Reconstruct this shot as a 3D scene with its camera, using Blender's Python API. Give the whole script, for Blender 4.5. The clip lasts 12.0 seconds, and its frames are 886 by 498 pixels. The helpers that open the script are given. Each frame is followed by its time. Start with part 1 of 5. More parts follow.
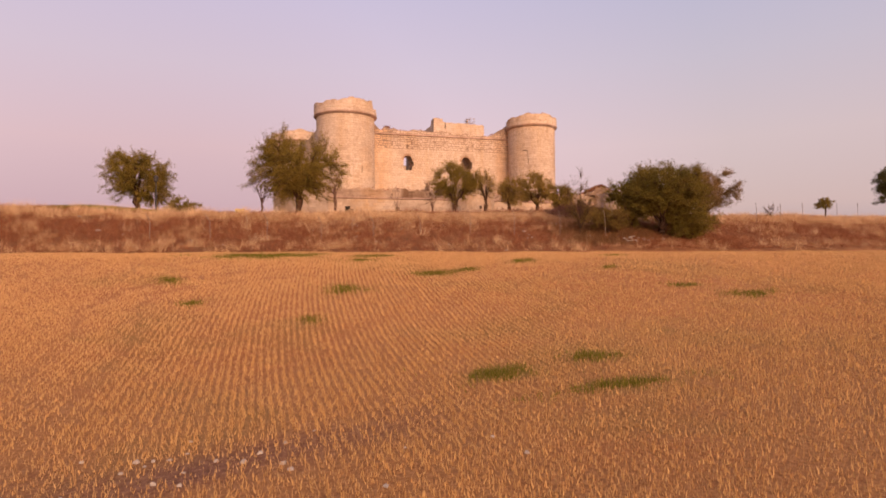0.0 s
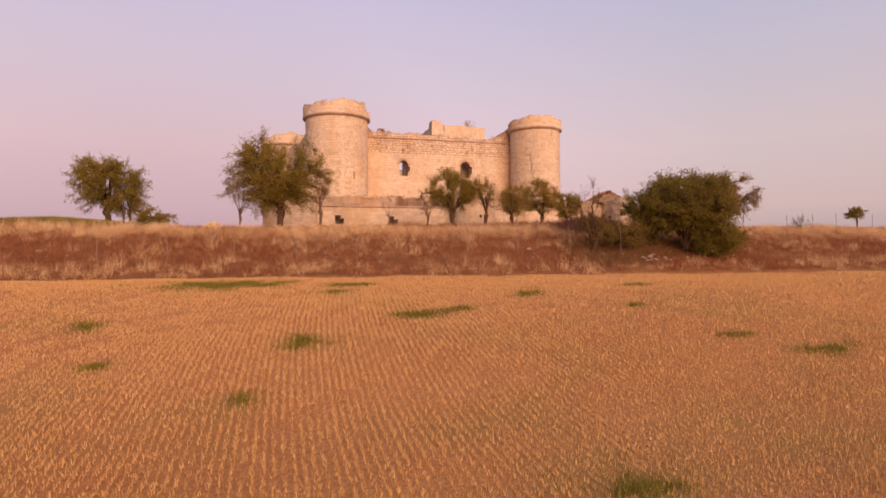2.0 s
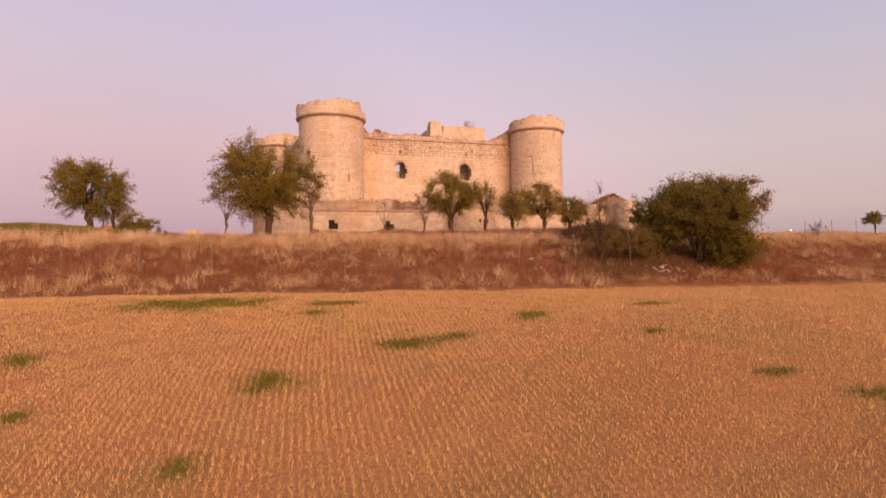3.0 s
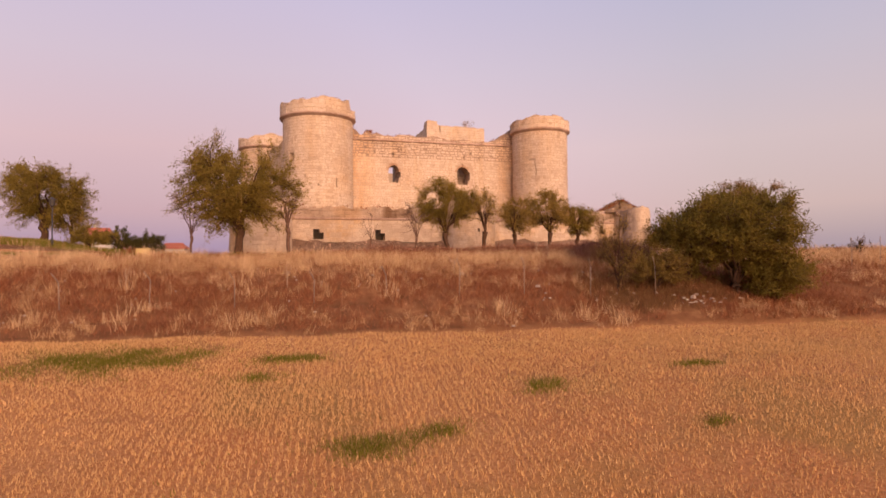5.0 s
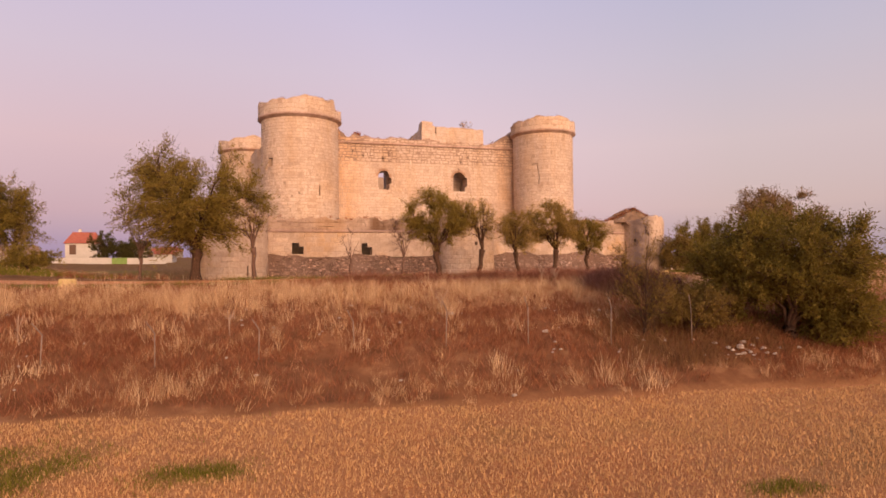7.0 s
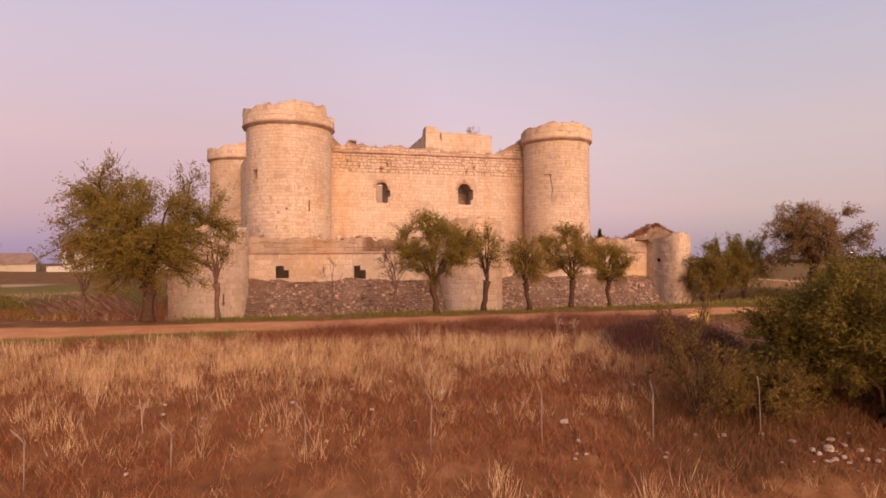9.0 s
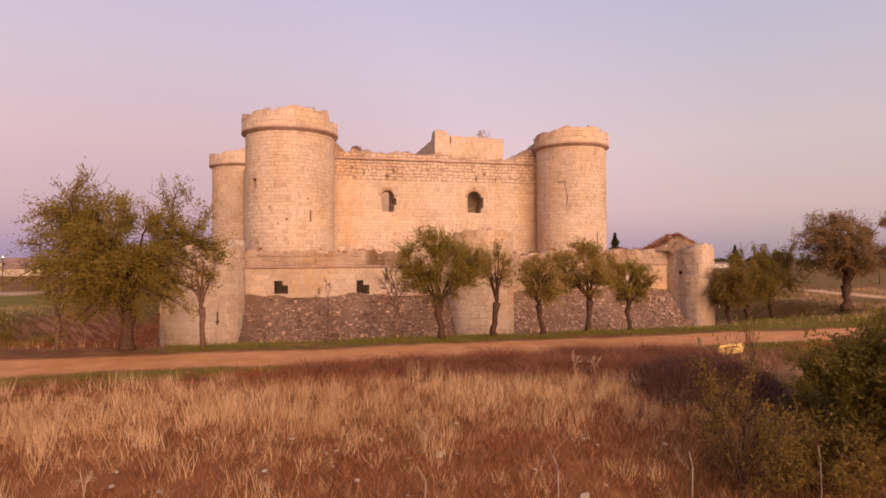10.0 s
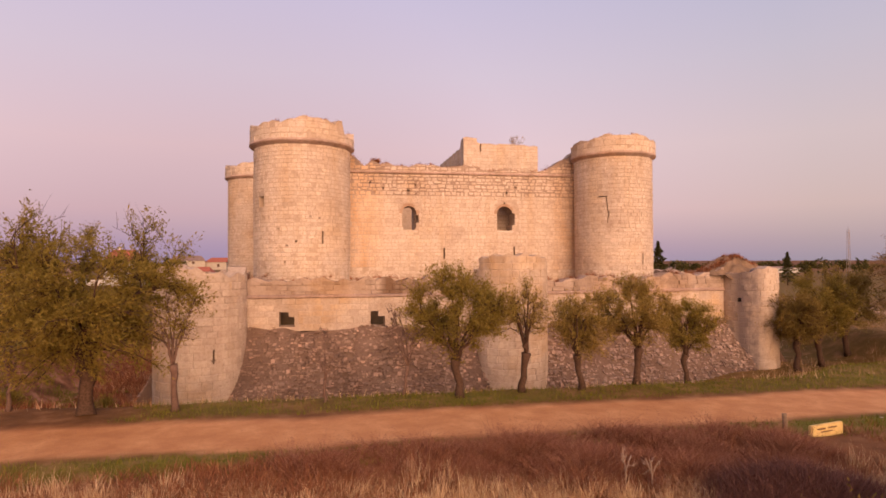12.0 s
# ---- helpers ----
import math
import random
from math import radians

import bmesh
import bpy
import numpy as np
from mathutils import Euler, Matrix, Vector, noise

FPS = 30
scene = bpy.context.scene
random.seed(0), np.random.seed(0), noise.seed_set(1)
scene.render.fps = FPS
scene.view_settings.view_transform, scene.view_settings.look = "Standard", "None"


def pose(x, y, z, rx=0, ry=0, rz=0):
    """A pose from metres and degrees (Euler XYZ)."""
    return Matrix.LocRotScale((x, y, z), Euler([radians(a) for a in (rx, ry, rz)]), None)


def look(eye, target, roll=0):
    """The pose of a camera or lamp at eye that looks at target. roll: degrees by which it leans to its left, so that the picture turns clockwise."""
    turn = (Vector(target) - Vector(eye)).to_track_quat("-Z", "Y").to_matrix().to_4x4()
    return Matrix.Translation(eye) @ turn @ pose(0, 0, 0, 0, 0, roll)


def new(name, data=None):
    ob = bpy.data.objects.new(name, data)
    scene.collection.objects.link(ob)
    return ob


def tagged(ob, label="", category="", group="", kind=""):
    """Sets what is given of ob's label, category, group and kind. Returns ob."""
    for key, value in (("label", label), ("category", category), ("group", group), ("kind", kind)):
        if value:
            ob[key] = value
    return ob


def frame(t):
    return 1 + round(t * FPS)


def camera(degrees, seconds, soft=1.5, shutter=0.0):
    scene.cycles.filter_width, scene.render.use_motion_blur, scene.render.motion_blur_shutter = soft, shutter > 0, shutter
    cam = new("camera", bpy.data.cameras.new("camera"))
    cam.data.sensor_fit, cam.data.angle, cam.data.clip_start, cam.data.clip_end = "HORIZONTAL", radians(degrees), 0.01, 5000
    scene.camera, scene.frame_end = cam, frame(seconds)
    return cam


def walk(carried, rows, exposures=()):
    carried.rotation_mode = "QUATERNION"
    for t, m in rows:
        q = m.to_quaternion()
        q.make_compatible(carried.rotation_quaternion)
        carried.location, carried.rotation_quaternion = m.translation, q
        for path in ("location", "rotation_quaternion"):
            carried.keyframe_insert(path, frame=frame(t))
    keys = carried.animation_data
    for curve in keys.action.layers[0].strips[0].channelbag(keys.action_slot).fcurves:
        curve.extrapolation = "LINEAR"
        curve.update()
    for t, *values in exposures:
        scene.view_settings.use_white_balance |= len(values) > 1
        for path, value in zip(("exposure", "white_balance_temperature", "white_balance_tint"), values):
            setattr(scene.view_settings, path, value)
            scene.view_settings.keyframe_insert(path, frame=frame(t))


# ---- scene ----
cam = camera(73.6, 12.0, soft=1.65)
METRES, EYE, TILT, LEAN, TURN = 30.0, -1.3, 0.0, 0.0, -15.9
ROWS = [
    (0.0, 0.0, 0.0, 0.0, 0.01, 1.07, 0.55),
    (0.5, 0.0035, 0.0356, 0.008, 0.05, 1.09, 0.57),
    (1.0, 0.0072, 0.0719, 0.0171, 0.09, 1.14, 0.59),
    (1.5, 0.0108, 0.1084, 0.0272, 0.13, 1.2, 0.62),
    (2.0, 0.0145, 0.145, 0.0366, 0.17, 1.25, 0.61),
    (2.5, 0.0184, 0.1823, 0.0459, 0.2, 1.29, 0.63),
    (3.0, 0.0225, 0.2207, 0.0553, 0.23, 1.29, 0.64),
    (5.0, 0.036, 0.3797, 0.0976, 0.22, 1.16, 0.53),
    (5.5, 0.0409, 0.4216, 0.1083, 0.23, 1.15, 0.51),
    (6.0, 0.0459, 0.4642, 0.1195, 0.26, 1.14, 0.52),
    (6.5, 0.0508, 0.5068, 0.1316, 0.28, 1.13, 0.52),
    (7.0, 0.0558, 0.5496, 0.1437, 0.3, 1.11, 0.56),
    (9.0, 0.0772, 0.7167, 0.2029, 1.34, 1.13, 0.41),
    (9.5, 0.0821, 0.7572, 0.2197, 1.9, 1.13, 0.39),
    (10.0, 0.0863, 0.7974, 0.2362, 2.55, 1.11, 0.35),
    (10.5, 0.0903, 0.8372, 0.2518, 3.41, 1.1, 0.33),
    (11.0, 0.0942, 0.876, 0.2665, 4.3, 1.11, 0.32),
    (11.5, 0.0981, 0.9125, 0.2802, 5.12, 1.13, 0.3),
    (12.0, 0.1033, 0.9488, 0.2932, 6.02, 1.18, 0.27),
]
walk(cam, [(t, pose(0, 0, EYE, TILT, LEAN, TURN) @ pose(METRES * x, METRES * y, METRES * z, 90 + pitch, roll, yaw)) for t, x, y, z, yaw, pitch, roll in ROWS])

# ---- light ----
SUN_AZ, SUN_EL = 9.0, 14.0      # degrees: from -y towards +x, and above the horizon
sun_dir = Vector((math.sin(radians(SUN_AZ)) * math.cos(radians(SUN_EL)), -math.cos(radians(SUN_AZ)) * math.cos(radians(SUN_EL)), math.sin(radians(SUN_EL))))
sun = new("sun", bpy.data.lights.new("sun", "SUN"))
sun.data.energy, sun.data.angle, sun.data.color = 5.3, radians(55), (1.0, 0.65, 0.43)
sun.matrix_world = look(sun_dir * 100, (0, 0, 0))

world = bpy.data.worlds.new("dusk_sky")
scene.world = world
world.use_nodes = True
wt = world.node_tree
wt.nodes.clear()


def wnode(kind, **values):
    n = wt.nodes.new(kind)
    for key, value in values.items():
        n.inputs[key].default_value = value
    return n


def ramp_of(tree, stops):
    r = tree.nodes.new("ShaderNodeValToRGB")
    r.color_ramp.elements[0].position, r.color_ramp.elements[0].color = stops[0][0], (*stops[0][1], 1)
    r.color_ramp.elements[1].position, r.color_ramp.elements[1].color = stops[-1][0], (*stops[-1][1], 1)
    for pos, col in stops[1:-1]:
        e = r.color_ramp.elements.new(pos)
        e.color = (*col, 1)
    return r


coord = wt.nodes.new("ShaderNodeTexCoord")
split = wt.nodes.new("ShaderNodeSeparateXYZ")
wt.links.new(coord.outputs["Generated"], split.inputs[0])
# the side away from the sunset: blue-grey shadow band, pink belt, lavender above
anti = ramp_of(wt, [(0.0, (0.34, 0.275, 0.44)), (0.03, (0.37, 0.28, 0.45)), (0.08, (0.53, 0.33, 0.44)), (0.18, (0.66, 0.42, 0.48)), (0.30, (0.63, 0.475, 0.57)), (0.45, (0.55, 0.46, 0.63)), (1.0, (0.40, 0.42, 0.62))])
belt = ramp_of(wt, [(0.0, (0.41, 0.31, 0.46)), (0.025, (0.46, 0.325, 0.48)), (0.08, (0.68, 0.43, 0.53)), (0.18, (0.76, 0.52, 0.59)), (0.30, (0.67, 0.53, 0.645)), (0.45, (0.57, 0.495, 0.69)), (1.0, (0.40, 0.42, 0.62))])
# the sunset side
glow = ramp_of(wt, [(0.0, (1.05, 0.50, 0.22)), (0.10, (1.10, 0.62, 0.36)), (0.30, (0.80, 0.60, 0.55)), (1.0, (0.40, 0.42, 0.62))])
wt.links.new(split.outputs["Z"], anti.inputs[0])
wt.links.new(split.outputs["Z"], glow.inputs[0])
aside = ramp_of(wt, [(0.0, (0.36, 0.305, 0.385)), (0.03, (0.42, 0.33, 0.40)), (0.08, (0.59, 0.42, 0.445)), (0.18, (0.64, 0.485, 0.515)), (0.30, (0.57, 0.49, 0.585)), (0.45, (0.475, 0.455, 0.64)), (1.0, (0.40, 0.42, 0.62))])
wt.links.new(split.outputs["Z"], belt.inputs[0])
wt.links.new(split.outputs["Z"], aside.inputs[0])
dot = wt.nodes.new("ShaderNodeVectorMath")
dot.operation = "DOT_PRODUCT"
dot.inputs[1].default_value = (math.sin(radians(SUN_AZ)), -math.cos(radians(SUN_AZ)), 0)
wt.links.new(coord.outputs["Generated"], dot.inputs[0])
side = wnode("ShaderNodeMapRange")
side.interpolation_type = "SMOOTHSTEP"
side.inputs["From Min"].default_value, side.inputs["From Max"].default_value = -0.35, 0.9
wt.links.new(dot.outputs["Value"], side.inputs["Value"])
mixw = wt.nodes.new("ShaderNodeMix")
mixw.data_type = "RGBA"
wt.links.new(side.outputs[0], mixw.inputs[0])
turn_away = wnode("ShaderNodeMapRange")
turn_away.inputs["From Min"].default_value, turn_away.inputs["From Max"].default_value = -0.90, -0.62
wt.links.new(dot.outputs["Value"], turn_away.inputs["Value"])
mixa = wt.nodes.new("ShaderNodeMix")
mixa.data_type = "RGBA"
wt.links.new(turn_away.outputs[0], mixa.inputs[0])
turn_in = wnode("ShaderNodeMapRange")
turn_in.inputs["From Min"].default_value, turn_in.inputs["From Max"].default_value = -0.985, -0.88
wt.links.new(dot.outputs["Value"], turn_in.inputs["Value"])
mixb = wt.nodes.new("ShaderNodeMix")
mixb.data_type = "RGBA"
wt.links.new(turn_in.outputs[0], mixb.inputs[0])
wt.links.new(anti.outputs[0], mixb.inputs[6])
wt.links.new(belt.outputs[0], mixb.inputs[7])
wt.links.new(mixb.outputs[2], mixa.inputs[6])
wt.links.new(aside.outputs[0], mixa.inputs[7])
wt.links.new(mixa.outputs[2], mixw.inputs[6])
wt.links.new(glow.outputs[0], mixw.inputs[7])
sky = wt.nodes.new("ShaderNodeTexSky")
sky.sky_type, sky.sun_disc, sky.sun_elevation, sky.sun_rotation = "NISHITA", False, radians(2.0), radians(180 - SUN_AZ)
bg_sky, bg_belt = wnode("ShaderNodeBackground", Strength=0.05), wnode("ShaderNodeBackground", Strength=0.95)
wt.links.new(sky.outputs[0], bg_sky.inputs[0])
wt.links.new(mixw.outputs[2], bg_belt.inputs[0])
add = wt.nodes.new("ShaderNodeAddShader")
wt.links.new(bg_sky.outputs[0], add.inputs[0])
wt.links.new(bg_belt.outputs[0], add.inputs[1])
wout = wt.nodes.new("ShaderNodeOutputWorld")
wt.links.new(add.outputs[0], wout.inputs[0])


# ---- materials ----
class Mat:
    """A small wrapper to build a node material."""

    def __init__(self, name, rough=0.9, spec=0.2):
        self.m = bpy.data.materials.new(name)
        self.m.use_nodes = True
        self.t = self.m.node_tree
        self.b = self.t.nodes["Principled BSDF"]
        self.b.inputs["Roughness"].default_value = rough
        self.b.inputs["Specular IOR Level"].default_value = spec
        self.geo = self.t.nodes.new("ShaderNodeNewGeometry")

    def link(self, a, b):
        self.t.links.new(a, b)

    def noise(self, scale, detail=5.0, stretch=(1, 1, 1), rough=0.6):
        mp = self.t.nodes.new("ShaderNodeMapping")
        mp.inputs["Scale"].default_value = stretch
        self.link(self.geo.outputs["Position"], mp.inputs[0])
        n = self.t.nodes.new("ShaderNodeTexNoise")
        n.inputs["Scale"].default_value, n.inputs["Detail"].default_value, n.inputs["Roughness"].default_value = scale, detail, rough
        self.link(mp.outputs[0], n.inputs["Vector"])
        return n.outputs["Fac"]

    def ramp(self, fac, *stops):
        r = ramp_of(self.t, stops)
        self.link(fac, r.inputs[0])
        return r.outputs[0]

    def mask(self, fac, lo, hi):
        r = self.t.nodes.new("ShaderNodeMapRange")
        r.inputs["From Min"].default_value, r.inputs["From Max"].default_value = lo, hi
        self.link(fac, r.inputs["Value"])
        return r.outputs[0]

    def mix(self, fac, a, b, mode="MIX"):
        x = self.t.nodes.new("ShaderNodeMix")
        x.data_type, x.blend_type = "RGBA", mode
        for value, slot in ((fac, 0), (a, 6), (b, 7)):
            if isinstance(value, (int, float)):
                x.inputs[slot].default_value = value
            elif isinstance(value, tuple):
                x.inputs[slot].default_value = (*value, 1)
            else:
                self.link(value, x.inputs[slot])
        return x.outputs[2]

    def math(self, op, a, b):
        x = self.t.nodes.new("ShaderNodeMath")
        x.operation = op
        for slot, value in enumerate((a, b)):
            if isinstance(value, (int, float)):
                x.inputs[slot].default_value = value
            else:
                self.link(value, x.inputs[slot])
        return x.outputs[0]

    def island(self):
        return self.t.nodes.new("ShaderNodeNewGeometry").outputs["Random Per Island"]

    def each(self):
        return self.t.nodes.new("ShaderNodeObjectInfo").outputs["Random"]

    def attr(self, name):
        a = self.t.nodes.new("ShaderNodeAttribute")
        a.attribute_name = name
        return a.outputs["Fac"]

    def done(self, color, bump=None, strength=0.4, dist=0.03):
        if isinstance(color, tuple):
            self.b.inputs["Base Color"].default_value = (*color, 1)
        else:
            self.link(color, self.b.inputs["Base Color"])
        if bump is not None:
            bm_ = self.t.nodes.new("ShaderNodeBump")
            bm_.inputs["Strength"].default_value, bm_.inputs["Distance"].default_value = strength, dist
            self.link(bump, bm_.inputs["Height"])
            self.link(bm_.outputs[0], self.b.inputs["Normal"])
        return self.m


def stone_mat(name, dark, mid, light, vary, stain, streaks=0.5, lo=0.90, hi=1.10, side_stain=False, soot=None):
    k = Mat(name, 0.92, 0.15)
    n1, n2, n3 = k.noise(0.45, 7, rough=0.7), k.noise(7.0, 6), k.noise(0.8, 5, (1, 1, 0.10))
    n4, n5 = k.noise(2.2, 6, rough=0.7), k.noise(0.16, 4)
    c = k.ramp(n1, (0.25, dark), (0.5, mid), (0.75, light))
    tone = k.ramp(vary(k), (0.0, (lo, lo * 0.98, lo * 0.96)), (0.5, (1.0, 1.0, 1.0)), (0.93, (1.0 + (hi - 1) * 0.2,) * 3), (1.0, (hi, hi * 0.985, hi * 0.965)))
    c = k.mix(1.0, c, tone, "MULTIPLY")
    c = k.mix(k.mask(n2, 0.45, 0.75), c, k.mix(1.0, c, (0.80, 0.76, 0.73), "MULTIPLY"))
    c = k.mix(k.math("MULTIPLY", k.mask(n4, 0.52, 0.70), 0.55), c, k.mix(1.0, c, (0.80, 0.74, 0.70), "MULTIPLY"))
    c = k.mix(k.math("MULTIPLY", k.mask(n4, 0.46, 0.30), 0.45), c, k.mix(1.0, c, (1.14, 1.14, 1.16), "MULTIPLY"))
    c = k.mix(k.math("MULTIPLY", k.mask(n3, 0.50, 0.72), streaks), c, stain)
    c = k.mix(k.math("MULTIPLY", k.mask(n5, 0.50, 0.66), streaks * 1.4), c, k.mix(1.0, c, (1.03, 0.90, 0.70), "MULTIPLY"))
    c = k.mix(k.math("MULTIPLY", k.mask(k.noise(0.3, 6, (1, 1, 0.6), 0.7), 0.50, 0.68), 0.6), c, k.mix(1.0, c, (0.82, 0.79, 0.80), "MULTIPLY"))
    if side_stain:
        # rust-coloured run-off where the wall meets the towers
        xyz = k.t.nodes.new("ShaderNodeSeparateXYZ")
        k.link(k.geo.outputs["Position"], xyz.inputs[0])
        for x_from, x_to in ((14.6, 11.6), (27.2, 29.4)):
            run = k.math("MULTIPLY", k.mask(xyz.outputs["X"], x_from, x_to), k.mask(n3, 0.25, 0.55))
            c = k.mix(k.math("MULTIPLY", run, 0.62), c, k.mix(1.0, c, (1.08, 0.80, 0.48), "MULTIPLY"))
    if soot:
        # a broad grey run-off band of weathering down one side of a tower
        xyz = k.t.nodes.new("ShaderNodeSeparateXYZ")
        k.link(k.geo.outputs["Position"], xyz.inputs[0])
        band = k.math("MULTIPLY", k.mask(xyz.outputs["X"], soot[0], soot[0] + 0.5), k.mask(xyz.outputs["X"], soot[1] + 0.5, soot[1] - 0.4))
        c = k.mix(k.math("MULTIPLY", band, k.mask(k.math("ADD", n3, k.math("MULTIPLY", n4, 0.6)), 0.35, 0.80)), c, soot[2])
    c = k.mix(k.mask(n2, 0.66, 0.74), c, k.mix(1.0, c, (0.50, 0.44, 0.40), "MULTIPLY"))
    return k.done(c, k.math("ADD", n2, n4), 0.8, 0.05)


stone_tan = stone_mat("limestone_ashlar", (0.50, 0.374, 0.292), (0.60, 0.460, 0.368), (0.672, 0.530, 0.434), lambda k: k.island(), (0.47, 0.28, 0.13), 0.45)
stone_front = stone_mat("limestone_stained", (0.50, 0.374, 0.292), (0.60, 0.460, 0.368), (0.672, 0.530, 0.434), lambda k: k.island(), (0.47, 0.28, 0.13), 0.45, side_stain=True)
stone_piece = stone_mat("limestone_block", (0.50, 0.374, 0.292), (0.60, 0.460, 0.368), (0.672, 0.530, 0.434), lambda k: k.each(), (0.47, 0.30, 0.16), 0.3)
stone_core = stone_mat("limestone_joint", (0.43, 0.305, 0.228), (0.50, 0.365, 0.28), (0.55, 0.41, 0.325), lambda k: k.noise(3.0), (0.30, 0.19, 0.10), 0.3)
stone_gap = stone_mat("open_joint_rubble", (0.28, 0.185, 0.138), (0.37, 0.256, 0.195), (0.46, 0.328, 0.258), lambda k: k.noise(3.0), (0.14, 0.09, 0.06), 0.3)
stone_outer = stone_mat("dirty_limestone", (0.45, 0.325, 0.245), (0.55, 0.41, 0.318), (0.635, 0.49, 0.392), lambda k: k.island(), (0.36, 0.235, 0.15), 0.8, 0.88, 1.1)
stone_outer_piece = stone_mat("dirty_limestone_block", (0.45, 0.325, 0.245), (0.55, 0.41, 0.318), (0.635, 0.49, 0.392), lambda k: k.each(), (0.36, 0.235, 0.15), 0.8, 0.88, 1.1)
stone_soot = stone_mat("limestone_sooty", (0.453, 0.329, 0.251), (0.546, 0.408, 0.318), (0.608, 0.470, 0.376), lambda k: k.island(), (0.40, 0.26, 0.15), 0.45, soot=(37.7, 39.3, (0.17, 0.12, 0.108)))
stone_soot_piece = stone_mat("limestone_sooty_block", (0.453, 0.329, 0.251), (0.546, 0.408, 0.318), (0.608, 0.470, 0.376), lambda k: k.each(), (0.40, 0.26, 0.15), 0.45, soot=(37.7, 39.3, (0.17, 0.12, 0.108)))
stone_rust = stone_mat("rust_stained_stone", (0.34, 0.20, 0.13), (0.45, 0.28, 0.19), (0.54, 0.36, 0.26), lambda k: k.noise(3.0), (0.22, 0.11, 0.06), 0.5)
stone_crown = stone_mat("tower_crown_stone", (0.41, 0.30, 0.228), (0.52, 0.39, 0.305), (0.62, 0.48, 0.385), lambda k: k.island(), (0.30, 0.195, 0.115), 0.6, 0.82, 1.12)
stone_rubble = stone_mat("brown_rubble", (0.20, 0.12, 0.086), (0.30, 0.186, 0.136), (0.40, 0.268, 0.20), lambda k: k.island(), (0.17, 0.115, 0.09), 0.3, 0.55, 1.9)
stone_rubble_pale = stone_mat("spotted_rubble", (0.21, 0.135, 0.108), (0.32, 0.21, 0.165), (0.44, 0.315, 0.25), lambda k: k.mask(k.island(), 0.0, 1.05), (0.17, 0.12, 0.095), 0.25, 0.6, 2.3)
# string courses: stained brown, with the moulding's shadow also put into the colour
stone_worn_shaded = stone_mat("weathered_parapet", (0.327, 0.211, 0.166), (0.458, 0.311, 0.255), (0.590, 0.422, 0.368), lambda k: k.island(), (0.22, 0.14, 0.09), 0.5, 0.7, 1.15)
rubble_core = stone_mat("rubble_mortar", (0.125, 0.072, 0.05), (0.185, 0.112, 0.08), (0.26, 0.163, 0.12), lambda k: k.noise(4.0), (0.08, 0.055, 0.045), 0.3)
stone_dirty = stone_mat("brown_weathered_course", (0.33, 0.225, 0.17), (0.44, 0.315, 0.245), (0.54, 0.405, 0.325), lambda k: k.island(), (0.19, 0.115, 0.075), 0.6, 0.78, 1.15, soot=(13.1, 15.9, (0.19, 0.108, 0.066)))


def plain_mat(name, a, b, scale=8.0, rough=0.8, spec=0.3):
    k = Mat(name, rough, spec)
    n = k.noise(scale, 5)
    return k.done(k.ramp(n, (0.3, a), (0.7, b)), k.noise(scale * 6, 4), 0.25, 0.01)


def leaf_mat(name, *cols, through_light=0.35, drift=None):
    k = Mat(name, 0.75, 0.2)
    stops = [(i / (len(cols) - 1), c) for i, c in enumerate(cols)]
    c = k.ramp(k.island(), *stops)
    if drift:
        # golden at low y, multiplied paler and pinker towards higher y
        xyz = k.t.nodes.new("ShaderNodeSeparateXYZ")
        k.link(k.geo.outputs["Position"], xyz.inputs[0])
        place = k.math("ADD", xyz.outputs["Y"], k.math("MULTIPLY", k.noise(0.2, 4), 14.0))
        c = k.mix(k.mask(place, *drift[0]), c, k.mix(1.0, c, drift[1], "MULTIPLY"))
    k.done(c)
    tr = k.t.nodes.new("ShaderNodeBsdfTranslucent")
    k.link(c, tr.inputs[0])
    mx = k.t.nodes.new("ShaderNodeMixShader")
    mx.inputs[0].default_value = through_light
    k.link(k.b.outputs[0], mx.inputs[1])
    k.link(tr.outputs[0], mx.inputs[2])
    k.link(mx.outputs[0], k.t.nodes["Material Output"].inputs[0])
    return k.m


twig_red = plain_mat("reddish_twigs", (0.11, 0.06, 0.045), (0.18, 0.105, 0.078), 9.0, 0.95, 0.1)
bark = plain_mat("bark", (0.05, 0.027, 0.018), (0.11, 0.061, 0.04), 14.0, 0.95, 0.1)
leaf_green = leaf_mat("leaves_green", (0.205, 0.142, 0.025), (0.262, 0.18, 0.034), (0.325, 0.222, 0.047), through_light=0.45)
leaf_olive = leaf_mat("leaves_olive", (0.265, 0.17, 0.04), (0.315, 0.207, 0.05), (0.37, 0.245, 0.066), through_light=0.45)
leaf_bush = leaf_mat("leaves_bush", (0.13, 0.094, 0.016), (0.19, 0.138, 0.024), (0.27, 0.19, 0.04), through_light=0.45)
leaf_dull = leaf_mat("leaves_dull", (0.17, 0.105, 0.024), (0.225, 0.142, 0.034), (0.29, 0.185, 0.05), through_light=0.45)
leaf_dark = leaf_mat("leaves_dark", (0.05, 0.044, 0.012), (0.085, 0.072, 0.018), (0.14, 0.11, 0.032))
leaf_rust = leaf_mat("leaves_rust", (0.22, 0.125, 0.055), (0.30, 0.175, 0.075), (0.26, 0.17, 0.06))
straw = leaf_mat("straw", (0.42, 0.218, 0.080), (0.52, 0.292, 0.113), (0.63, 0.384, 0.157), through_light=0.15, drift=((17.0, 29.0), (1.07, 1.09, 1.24)))
